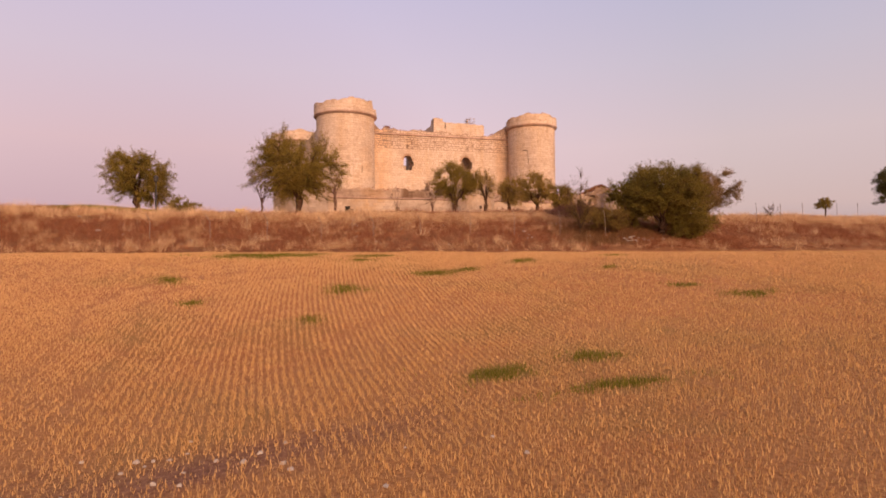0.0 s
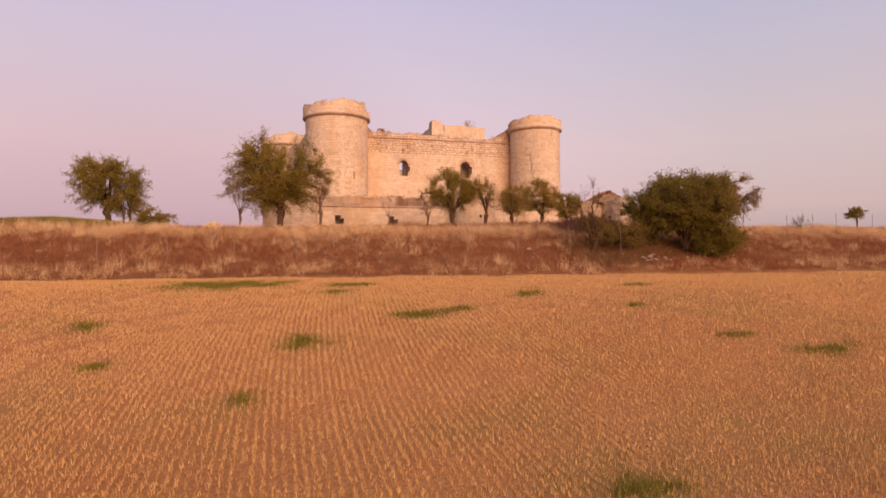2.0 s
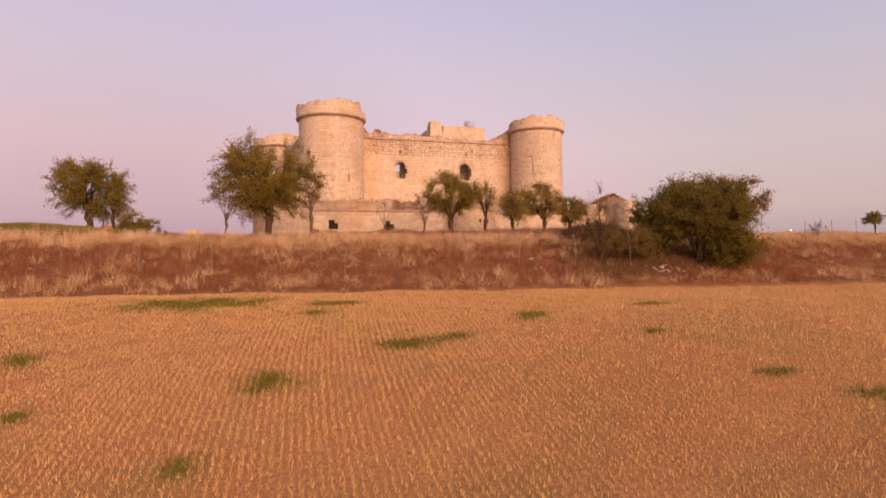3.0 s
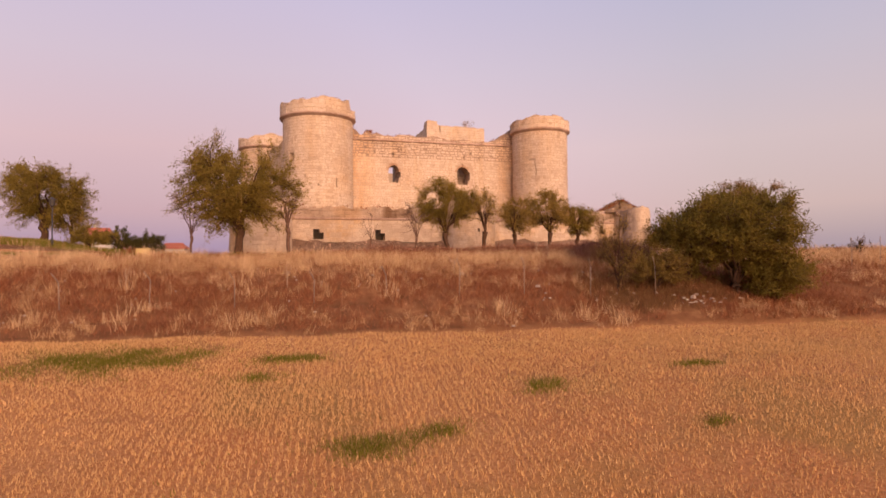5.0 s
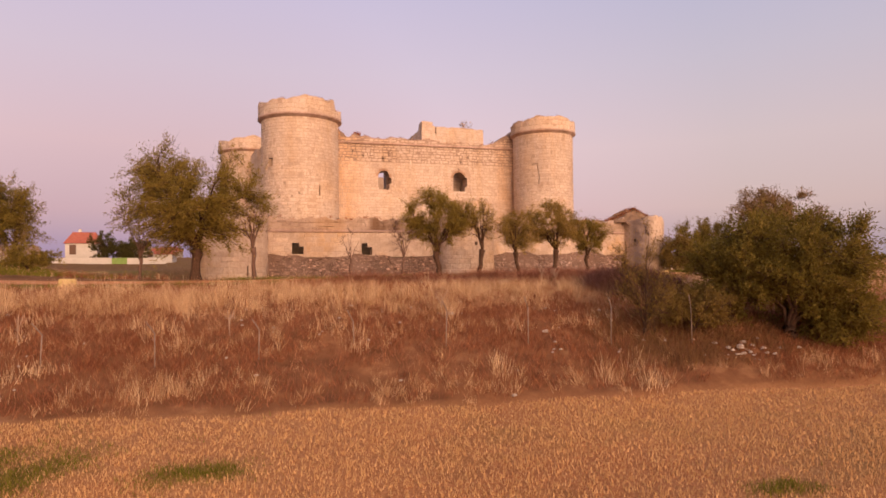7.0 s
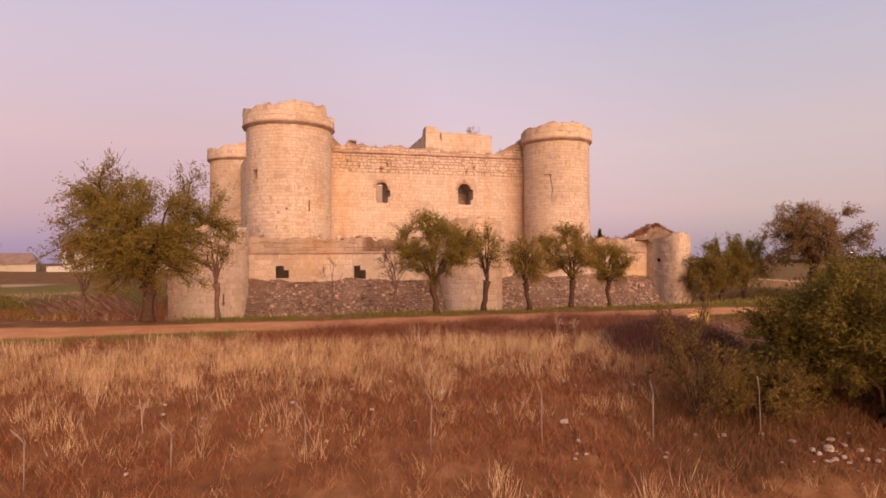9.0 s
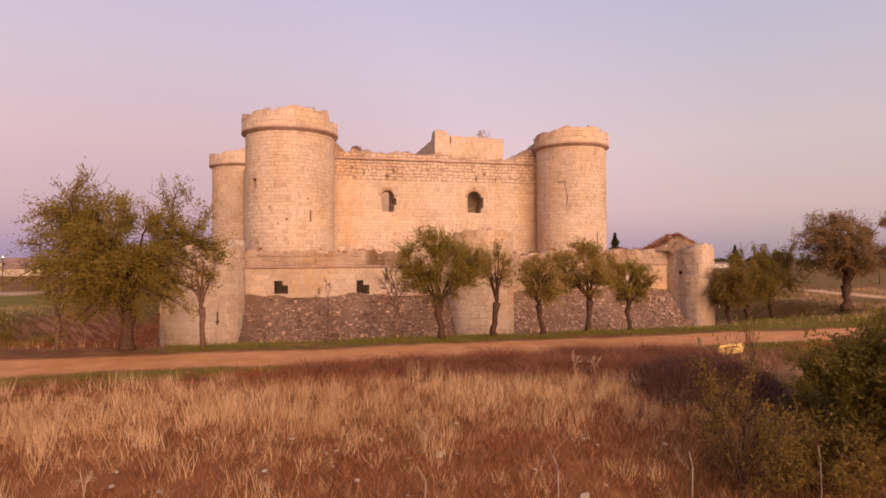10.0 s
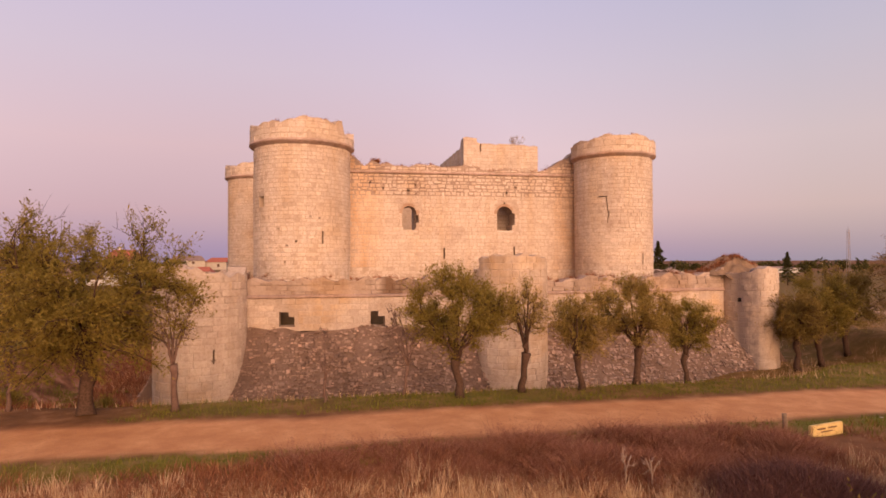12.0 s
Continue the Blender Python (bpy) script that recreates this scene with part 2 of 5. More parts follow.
straw_pale = leaf_mat("dry_grass", (0.29, 0.135, 0.06), (0.52, 0.30, 0.15), (0.78, 0.535, 0.31), through_light=0.2)
straw_light = leaf_mat("pale_grass", (0.56, 0.34, 0.18), (0.70, 0.465, 0.265), (0.84, 0.61, 0.385), through_light=0.2)
weed_dark = leaf_mat("dark_weeds", (0.11, 0.052, 0.022), (0.19, 0.088, 0.038), (0.27, 0.15, 0.06), through_light=0.15)
stalk_pink = leaf_mat("pinkish_stalks", (0.30, 0.125, 0.06), (0.42, 0.20, 0.105), (0.58, 0.335, 0.20), through_light=0.2)
weed_brown = leaf_mat("dry_weeds", (0.145, 0.046, 0.021), (0.24, 0.081, 0.036), (0.43, 0.185, 0.088), through_light=0.15)
bramble_mat = leaf_mat("bramble", (0.13, 0.044, 0.026), (0.26, 0.092, 0.05), (0.46, 0.22, 0.125), through_light=0.1)
grass_green = leaf_mat("green_grass", (0.10, 0.094, 0.008), (0.155, 0.135, 0.014), (0.25, 0.19, 0.036), through_light=0.2)
bramble_grey = leaf_mat("old_bramble", (0.075, 0.031, 0.026), (0.14, 0.058, 0.045), (0.23, 0.10, 0.075), through_light=0.1)
metal_grey = plain_mat("galvanised_steel", (0.20, 0.14, 0.11), (0.29, 0.21, 0.17), 5.0, 0.6, 0.4)
dead_wood = plain_mat("bleached_wood", (0.34, 0.22, 0.15), (0.46, 0.32, 0.23), 9.0, 0.9)
green_paint = plain_mat("green_paint", (0.16, 0.24, 0.05), (0.20, 0.29, 0.07), 2.0, 0.6)
pale_path = (0.66, 0.44, 0.27)
metal_dark = plain_mat("dark_iron", (0.035, 0.03, 0.03), (0.06, 0.05, 0.05), 6.0, 0.6, 0.4)
paint_yellow = plain_mat("yellow_paint", (0.62, 0.39, 0.12), (0.76, 0.53, 0.22), 4.0, 0.7)
paint_faded = plain_mat("faded_yellow_paint", (0.46, 0.33, 0.13), (0.56, 0.42, 0.19), 4.0, 0.8)
paint_dark = plain_mat("faded_dark_paint", (0.14, 0.07, 0.03), (0.22, 0.11, 0.05), 9.0, 0.8)
white_wall = plain_mat("whitewash", (0.46, 0.41, 0.36), (0.56, 0.50, 0.45), 0.8, 0.9)
cream_wall = plain_mat("cream_render", (0.40, 0.32, 0.25), (0.47, 0.385, 0.31), 0.8, 0.9)
roof_red = plain_mat("red_roof_tiles", (0.33, 0.085, 0.05), (0.43, 0.13, 0.075), 2.0, 0.85)
roof_brown = plain_mat("brown_roof_tiles", (0.22, 0.13, 0.10), (0.30, 0.19, 0.15), 1.0, 0.85)
shutter_brown = plain_mat("brown_shutter", (0.10, 0.05, 0.035), (0.15, 0.08, 0.05), 5.0, 0.7)
white_paint = plain_mat("white_paint", (0.74, 0.70, 0.64), (0.80, 0.76, 0.70), 3.0, 0.5)
wood_old = plain_mat("weathered_wood", (0.17, 0.10, 0.06), (0.26, 0.16, 0.10), 12.0, 0.9)
pale_stone = plain_mat("pale_field_stone", (0.30, 0.225, 0.175), (0.47, 0.385, 0.32), 3.0, 0.9)


# ---- helpers of this scene ----
def mesh_from(name, verts, faces, material, smooth=False):
    me = bpy.data.meshes.new(name)
    me.from_pydata([tuple(map(float, v)) for v in verts], [], [tuple(f) for f in faces])
    me.materials.append(material)
    if smooth:
        me.polygons.foreach_set("use_smooth", [True] * len(me.polygons))
    return me


def child(name, me, parent, label="", kind=""):
    ob = new(name, me)
    ob.parent = parent
    return tagged(ob, label, kind=kind)


def part(name, bm, material, parent, label=""):
    me = bpy.data.meshes.new(name)
    bm.to_mesh(me)
    bm.free()
    me.materials.append(material)
    return child(name, me, parent, label)


def box_bm(bm, x0, x1, y0, y1, z0, z1, m=None, bevel=0.0):
    r = bmesh.ops.create_cube(bm, size=1.0)
    vs = r["verts"]
    bmesh.ops.scale(bm, vec=(x1 - x0, y1 - y0, z1 - z0), verts=vs)
    bmesh.ops.translate(bm, vec=((x0 + x1) / 2, (y0 + y1) / 2, (z0 + z1) / 2), verts=vs)
    if bevel:
        bmesh.ops.bevel(bm, geom=list({e for v in vs for e in v.link_edges}), offset=bevel, segments=2, affect="EDGES")
    if m is not None:
        bmesh.ops.transform(bm, matrix=m, verts=bm.verts)
    return bm


def box(name, parent, material, x0, x1, y0, y1, z0, z1, bevel=0.0, label=""):
    return part(name, box_bm(bmesh.new(), x0, x1, y0, y1, z0, z1, None, bevel), material, parent, label)


def tube(pts, radii, sides=6):
    """Verts and faces of a tapered tube along points."""
    vs, fs = [], []
    for i, p in enumerate(pts):
        a = pts[min(i + 1, len(pts) - 1)] - pts[max(i - 1, 0)]
        a = a.normalized() if a.length > 1e-6 else Vector((0, 0, 1))
        u = a.orthogonal().normalized()
        w = a.cross(u)
        for k in range(sides):
            q = 2 * math.pi * k / sides
            vs.append(p + (u * math.cos(q) + w * math.sin(q)) * radii[i])
        if i:
            for k in range(sides):
                b, c = (i - 1) * sides, i * sides
                fs.append((b + k, b + (k + 1) % sides, c + (k + 1) % sides, c + k))
    fs.append(tuple(range(sides))[::-1])
    fs.append(tuple(range((len(pts) - 1) * sides, len(pts) * sides)))
    return vs, fs


def lumpy(x, y, s=1.0, seed=0.0):
    """A smooth, cheap, uneven field of about -1 to 1 (works on arrays too)."""
    x, y = x * s + seed, y * s - seed * 0.7
    return (np.sin(x * 1.0 + 1.3 * np.sin(y * 0.7 + 0.5)) + np.sin(y * 1.1 + 1.7 * np.sin(x * 0.6 + 2.0)) + 0.6 * np.sin(x * 2.3 + y * 1.9) + 0.4 * np.sin(x * 4.1 - y * 3.7 + 1.0)) / 3.0


# ---- ground ----
FIELD_Y = [-400, -60, -5, 6, 12, 15, 20, 24, 28, 31, 40]
FIELD_Z = [-9.0, -6.5, -4.3, -3.85, -3.45, -3.05, -2.1, -1.5, -1.1, -0.88, -0.8]
BANK_D = [0, 1.2, 3.0, 5.0, 7.2, 9.5, 12.2, 200]
BANK_Z = [-0.88, -0.5, 0.08, 0.75, 1.35, 1.85, 2.08, 2.1]


def edge_y(x):
    """Where the field ends and the bank begins."""
    return 31.7 - 0.10 * (np.clip(x, -30, 24) - 4.0) + 0.25 * lumpy(x, 0 * x, 0.45)


def smooth(a):
    a = np.clip(a, 0, 1)
    return a * a * (3 - 2 * a)


def castle_gap(x, y):
    """Distance outside the outer ward's rectangle."""
    dx = np.maximum(np.maximum(1.0 - x, x - 42.0), 0)
    dy = np.maximum(np.maximum(61.5 - y, y - 108.0), 0)
    return np.hypot(dx, dy)


def ground_z(x, y):
    x, y = np.asarray(x, float), np.asarray(y, float)
    e = edge_y(x)
    tilt = 0.045 * (np.clip(x, -14, 18) - 5.0) * smooth((29 - y) / 8) 
    field = np.interp(y, FIELD_Y, FIELD_Z) + tilt
    d = y - e
    plateau = np.interp(d, BANK_D, BANK_Z)
    z = np.where(d < 0, np.minimum(field, 0.2), plateau)
    # mound to the side of the castle and the low rise of the far land
    z = z + 1.3 * np.exp(-((x + 15) / 9.0) ** 2 - ((y - 57) / 9.0) ** 2) + 0.3 * np.exp(-((x + 18) / 12.0) ** 2 - ((y - 42) / 5.0) ** 2)
    far = np.hypot(x - 20, np.maximum(y - 80, 0))
    z = z + np.where(y > 50, 2.6 * smooth((far - 50) / 90) * smooth((30 - x) / 50), 0) + np.where(y > 50, -1.2 * smooth((far - 40) / 100) * smooth((x - 30) / 60), 0)
    # dry moat round the walls
    g = castle_gap(x, y)
    z = np.where(y > 50.4, z + (-0.85 + 0.8 * smooth((x - 30) / 8) - z) * (1 - smooth((g - 6.6 + 2.4 * smooth((x - 30) / 8)) / 4.4)), z)
    lump = 0.05 * lumpy(x, y, 1.1) + np.where((d > 0.5) & (y < 43.5), 0.10 * lumpy(x, y, 0.55, 3.0), 0)
    flat = (y > 44.2) & (y < 48.2)
    return z + np.where(flat, 0.25 * lump, lump)


def axis(lo, hi, fine_lo, fine_hi, step):
    mid = list(np.arange(fine_lo, fine_hi + 1e-6, step))
    out, p, s = [], fine_hi, step
    while p < hi:
        s *= 1.22
        p += s
        out.append(min(p, hi))
    low, p, s = [], fine_lo, step
    while p > lo:
        s *= 1.22
        p -= s
        low.append(max(p, lo))
    return np.array(low[::-1] + mid + out)


def bare_at(x, y):
    """Stony strips of bare soil near the field's corner."""
    d = y - 8.3 - 0.22 * (x + 1.5) + 0.5 * lumpy(x, y, 0.9, 2.0)
    return np.exp(-(d / 0.75) ** 2) * smooth((3.5 - x) / 3) * (0.7 + 0.4 * lumpy(x, y, 2.1, 5.0)) + 0.8 * np.exp(-((y - 6.6 - 0.1 * x) / 0.4) ** 2) * smooth((1.5 - x) / 3)


GREEN = [(2.3, 19.9, 0.60, 0.55), (1.0, 16.6, 0.25, 0.28), (5.9, 21.7, 0.85, 0.45), (10.3, 23.7, 0.48, 0.45), (-3.5, 22.9, 0.45, 0.4), (-2.4, 19.5, 0.32, 0.28), (-0.2, 28.8, 2.1, 1.1), (3.6, 26.4, 0.6, 0.4), (13.6, 17.2, 0.56, 0.2),
         (12.7, 20.7, 0.36, 0.18), (14.9, 15.7, 0.7, 0.3), (4.6, 27.9, 0.75, 0.4), (7.2, 21.8, 0.42, 0.26), (15.1, 24.2, 0.5, 0.25), (4.3, 11.0, 0.65, 0.4), (6.0, 9.4, 1.1, 0.24), (6.5, 11.3, 0.45, 0.3)]


def green_at(x, y):
    g = 0 * x
    for gx, gy, rx, ry in GREEN:
        g = np.maximum(g, np.exp(-((x - gx + 0.55 * rx * lumpy(x, y, 2.6, gx) + 0.2 * lumpy(x, y, 5.0)) / rx) ** 2 - ((y - gy + 0.5 * ry * lumpy(y, x, 3.0, gy)) / ry) ** 2))
    return g


gx, gy = axis(-3000, 3000, -30, 62, 0.5), axis(-400, 4500, -4, 70, 0.4)
XX, YY = np.meshgrid(gx, gy)
ZZ = ground_z(XX, YY)
nx, ny = len(gx), len(gy)
idx = np.arange(nx * ny).reshape(ny, nx)
quads = np.stack([idx[:-1, :-1], idx[:-1, 1:], idx[1:, 1:], idx[1:, :-1]], -1).reshape(-1, 4)

gm = Mat("ground_soil_and_grass", 0.95, 0.1)
a_field, a_track, a_green, a_earth, a_path = gm.attr("field"), gm.attr("track"), gm.attr("green"), gm.attr("earth"), gm.attr("path")
a_bare = gm.attr("bare")
n_big, n_mid, n_fine = gm.noise(0.12, 5), gm.noise(1.1, 6), gm.noise(14.0, 5)
c_bank = gm.ramp(n_mid, (0.3, (0.125, 0.050, 0.022)), (0.55, (0.205, 0.088, 0.038)), (0.75, (0.33, 0.162, 0.075)))
c_field = gm.ramp(n_fine, (0.3, (0.245, 0.104, 0.040)), (0.5, (0.335, 0.154, 0.059)), (0.7, (0.43, 0.220, 0.088)))
g_xyz = gm.t.nodes.new("ShaderNodeSeparateXYZ")
gm.link(gm.geo.outputs["Position"], g_xyz.inputs[0])
# soil colour multiplied up towards higher y, its edge broken by noise
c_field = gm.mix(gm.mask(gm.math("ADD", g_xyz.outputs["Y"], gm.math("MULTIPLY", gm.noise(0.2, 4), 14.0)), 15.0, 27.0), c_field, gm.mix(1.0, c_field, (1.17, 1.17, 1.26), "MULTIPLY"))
c_field = gm.mix(gm.mask(n_big, 0.42, 0.62), c_field, gm.mix(1.0, c_field, (0.94, 0.84, 0.82), "MULTIPLY"))
c_field = gm.mix(gm.math("MULTIPLY", gm.mask(gm.noise(0.22, 4), 0.50, 0.66), 0.6), c_field, (0.25, 0.155, 0.05))
c_track = gm.ramp(n_mid, (0.3, (0.49, 0.205, 0.083)), (0.5, (0.57, 0.255, 0.108)), (0.7, (0.67, 0.33, 0.15)))
c_track = gm.mix(gm.mask(n_fine, 0.55, 0.75), c_track, (0.40, 0.175, 0.095))
c_green = gm.ramp(n_fine, (0.3, (0.105, 0.092, 0.012)), (0.7, (0.19, 0.155, 0.028)))
c_green = gm.mix(gm.mask(n_mid, 0.48, 0.66), c_green, (0.27, 0.155, 0.06))
c_earth = gm.ramp(n_mid, (0.35, (0.14, 0.052, 0.027)), (0.5, (0.25, 0.10, 0.052)), (0.62, (0.38, 0.18, 0.105)))
c_field = gm.mix(a_bare, c_field, gm.ramp(n_fine, (0.35, (0.11, 0.048, 0.032)), (0.65, (0.24, 0.12, 0.08))))
c = gm.mix(a_field, c_bank, c_field)
c = gm.mix(a_earth, c, c_earth)
c = gm.mix(a_track, c, c_track)
c = gm.mix(a_green, c, c_green)
c = gm.mix(a_path, c, pale_path)
ground_mat = gm.done(c, gm.math("ADD", n_mid, n_fine), 0.7, 0.06)

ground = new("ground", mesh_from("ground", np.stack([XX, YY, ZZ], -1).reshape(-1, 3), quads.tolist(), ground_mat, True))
tagged(ground, "stubble field, dry grassy bank and dirt track at dusk", "ground", kind="structure")
wob = 0.35 * lumpy(XX, YY, 0.8, 2.0)
m_field = smooth((edge_y(XX) - YY) / 0.5 + 0.5) * (YY < 60)
m_track = smooth((YY + wob - 44.0) / 0.8) * smooth((48.3 - YY + wob) / 0.8) * smooth((90 - np.abs(XX)) / 40)
m_path = 0.85 * smooth((1.7 - np.abs(XX + wob - 67 - 0.32 * (YY - 82))) / 0.9) * smooth((YY - 52) / 6) * smooth((170 - YY) / 30)
m_path = np.maximum(m_path, 0.7 * smooth((2.2 - np.abs(YY - 104 - 0.35 * (XX + 24))) / 0.9) * smooth((-19 - XX) / 5))
side = smooth((3 - XX) / 4) * smooth((XX + 13) / 5) * smooth((YY - 50.5) / 3) * smooth((92 - YY) / 8)
m_earth = side * smooth((ZZ + 1.2) / 0.5) * smooth((2.6 - ZZ) / 0.9)
m_green = np.clip(0.85 * green_at(XX, YY) + 0.8 * smooth((XX - 26.8 + wob) / 1.5) * smooth((YY - 40.3) / 1.2) * smooth((44.4 - YY) / 0.6) * (0.7 + 0.4 * lumpy(XX, YY, 0.9, 1.0)) + (1.0 * smooth((YY - 48.0) / 1.0) * smooth((56 - YY) / 3) * (0.15 + 0.85 * smooth((XX - 2.5) / 3)) + 1.3 * smooth((YY - 42.7 + wob) / 0.5) * smooth((44.6 - YY) / 0.6)) * (0.65 + 0.4 * lumpy(XX, YY, 0.6, 5.0)) + (0.45 + 0.2 * smooth((XX - 36) / 10) + 1.0 * smooth((-4 - XX) / 4) * smooth((110 - YY) / 20)) * smooth((YY - 52) / 8) * (0.7 + 0.3 * lumpy(XX, YY, 0.07)) * smooth((400 - YY) / 200), 0, 1) * (1 - m_track) * (1 - 0.9 * m_earth) * (1 - m_path)
for name, values in (("field", m_field), ("track", m_track), ("green", m_green), ("earth", m_earth), ("path", m_path), ("bare", np.clip(bare_at(XX, YY), 0, 1))):
    ground.data.attributes.new(name, "FLOAT", "POINT").data.foreach_set("value", values.reshape(-1).astype(np.float32))


# ---- castle ----
def slab(P, us, zs, top, holes, thick, ragged=None):
    """A wall sheet with real thickness: front, back, uneven top, ends, and openings with reveals. P(u, z, out) gives a place."""
    us = sorted(set([round(u, 4) for u in us] + [round(h[k], 4) for h in holes for k in (0, 1)]))
    zs = sorted(set([round(z, 4) for z in zs] + [round(h[k], 4) for h in holes for k in (2, 3)]))
    vs, fs, index = [], [], {}

    def v(i, j, back):
        key = (i, j, back)
        if key not in index:
            z = zs[j] if j < len(zs) else top(us[i])
            index[key] = len(vs)
            vs.append(P(us[i], min(z, top(us[i])), -thick if back else 0.0))
        return index[key]

    def solid(i, j):
        if i < 0 or i >= len(us) - 1 or j < 0 or j >= len(zs):
            return False
        uc = (us[i] + us[i + 1]) / 2
        zc = (zs[j] + (zs[j + 1] if j + 1 < len(zs) else zs[j] + 0.2)) / 2
        return not any(h[0] < uc < h[1] and h[2] < zc < h[3] for h in holes)

    for i in range(len(us) - 1):
        for j in range(len(zs)):
            if not solid(i, j):
                continue
            fs.append((v(i, j, 0), v(i + 1, j, 0), v(i + 1, j + 1, 0), v(i, j + 1, 0)))
            fs.append((v(i, j, 1), v(i, j + 1, 1), v(i + 1, j + 1, 1), v(i + 1, j, 1)))
            if not solid(i - 1, j):
                fs.append((v(i, j, 0), v(i, j + 1, 0), v(i, j + 1, 1), v(i, j, 1)))
            if not solid(i + 1, j):
                fs.append((v(i + 1, j, 0), v(i + 1, j, 1), v(i + 1, j + 1, 1), v(i + 1, j + 1, 0)))
            if not solid(i, j - 1):
                fs.append((v(i, j, 0), v(i, j, 1), v(i + 1, j, 1), v(i + 1, j, 0)))
            if not solid(i, j + 1):
                fs.append((v(i, j + 1, 0), v(i + 1, j + 1, 0), v(i + 1, j + 1, 1), v(i, j + 1, 1)))
    return vs, fs


def blocks(P, u0, u1, z0, top, holes, course, length, rng, gap=0.008, proud=(0.0, 0.035), lose=0.0, tilt=0.0, pieces=0, thing=None, jitter=0.0, blocks_of=None, wander=0.0, bare=()):
    """Courses of separate stones, each with a chamfered face of its own."""
    vs, fs, cells = [], [], []
    z, peak = z0, max(top(u0 + (u1 - u0) * k / 60) for k in range(61))
    while z < peak - 0.08:
        h = course * rng.uniform(0.8, 1.25)
        u = u0 - rng.uniform(0, length)
        while u < u1:
            l = length * rng.uniform(0.6, 1.5)
            a, b = max(u, u0), min(u + l, u1)
            u += l
            if b - a < 0.12:
                continue
            zt = min(z + h, min(top(a), top(b)))
            if zt - z < 0.1 or rng.random() < lose:
                continue
            runs = [(a, b)]
            for q in (*holes, *bare):
                if z < q[3] - 0.02 and zt > q[2] + 0.02:
                    runs = [r for lo, hi in runs for r in (((lo, min(hi, q[0])), (max(lo, q[1]), hi)) if lo < q[1] and hi > q[0] else ((lo, hi),)) if r[1] - r[0] > 0.1]
            cells += [(lo, hi, z, zt) for lo, hi in runs]
        z += h
    single = set()
    if pieces:
        # stones of the side that faces the track stand singly, the lowest rows first
        ok = [k for k, q in enumerate(cells) if P((q[0] + q[1]) / 2, q[2], 1.0)[1] < P((q[0] + q[1]) / 2, q[2], 0.0)[1] - 0.25]
        single = set(ok[:pieces])
    for k, (a, b, lo, hi) in enumerate(cells):
        if k in single:
            uc, zc = (a + b) / 2, (lo + hi) / 2
            p, q = Vector(P(uc, zc, 0.0)), Vector(P(uc, zc, 1.0))
            n = (q - p).normalized()
            t = Vector((-n.y, n.x, 0)).normalized()
            ob = new("stone", (blocks_of or STONE_BLOCKS)[rng.randrange(len(STONE_BLOCKS))])
            o = rng.uniform(*proud)
            m = Matrix((t, -n, (0, 0, 1))).transposed().to_4x4()
            m.translation = p + n * (o - 0.06)
            ob.matrix_basis = m @ Matrix.Diagonal((b - a - 2 * gap, 0.12, hi - lo - 2 * gap, 1))
            ob.parent = thing
            continue
        out, c = rng.uniform(*proud), 0.010 + rng.uniform(0, 0.022)
        t = rng.uniform(-tilt, tilt)
        n, dz = len(vs), rng.uniform(-wander, wander)
        lo, hi = lo + dz, hi + dz * rng.uniform(-0.5, 1.0)
        for uu, zz, oo in ((a + gap, lo + gap, -0.03), (b - gap, lo + gap, -0.03), (b - gap, hi - gap, -0.03), (a + gap, hi - gap, -0.03)):
            vs.append(P(uu, zz, oo))
        for uu, zz, oo in ((a + gap + c, lo + gap + c, out + t), (b - gap - c, lo + gap + c, out - t), (b - gap - c, hi - gap - c, out - t), (a + gap + c, hi - gap - c, out + t)):
            vs.append(P(uu + rng.uniform(-jitter, jitter), zz + rng.uniform(-jitter, jitter), oo + rng.uniform(-jitter, jitter) * 0.6))
        fs += [(n + 4, n + 5, n + 6, n + 7), (n, n + 1, n + 5, n + 4), (n + 1, n + 2, n + 6, n + 5), (n + 2, n + 3, n + 7, n + 6), (n + 3, n, n + 4, n + 7)]
    return vs, fs, cells


STONE_BLOCKS, SOOTY_BLOCKS, OUTER_BLOCKS = [], [], []
for k in range(8):
    rr = random.Random(900 + k)
    vs = [(sx * 0.5, 0.5, sz * 0.5) for sx, sz in ((-1, -1), (1, -1), (1, 1), (-1, 1))]
    vs += [(sx * (0.5 - rr.uniform(0.02, 0.07)), -0.5 + rr.uniform(0, 0.16), sz * (0.5 - rr.uniform(0.04, 0.11))) for sx, sz in ((-1, -1), (1, -1), (1, 1), (-1, 1))]
    vs += [(sx * 0.5, -0.15, sz * 0.5) for sx, sz in ((-1, -1), (1, -1), (1, 1), (-1, 1))]
    fs = [(4, 5, 6, 7)] + [(8 + i, 8 + (i + 1) % 4, 4 + (i + 1) % 4, 4 + i) for i in range(4)] + [(i, (i + 1) % 4, 8 + (i + 1) % 4, 8 + i) for i in range(4)]
    STONE_BLOCKS.append(mesh_from("stone", vs, fs, stone_piece))
    SOOTY_BLOCKS.append(mesh_from("stone", vs, fs, stone_soot_piece))
    OUTER_BLOCKS.append(mesh_from("stone", vs, fs, stone_outer_piece))


def flat_map(x0, y0, x1, y1, batter=0.0, zref=0.0):
    """u along the wall's foot line, out towards the right-hand side of its direction."""
    d = Vector((x1 - x0, y1 - y0)).normalized()
    n = Vector((d.y, -d.x))

    def P(u, z, out):
        o = out + batter * max(0.0, zref - z)
        return (x0 + d.x * u + n.x * o, y0 + d.y * u + n.y * o, z)
    return P


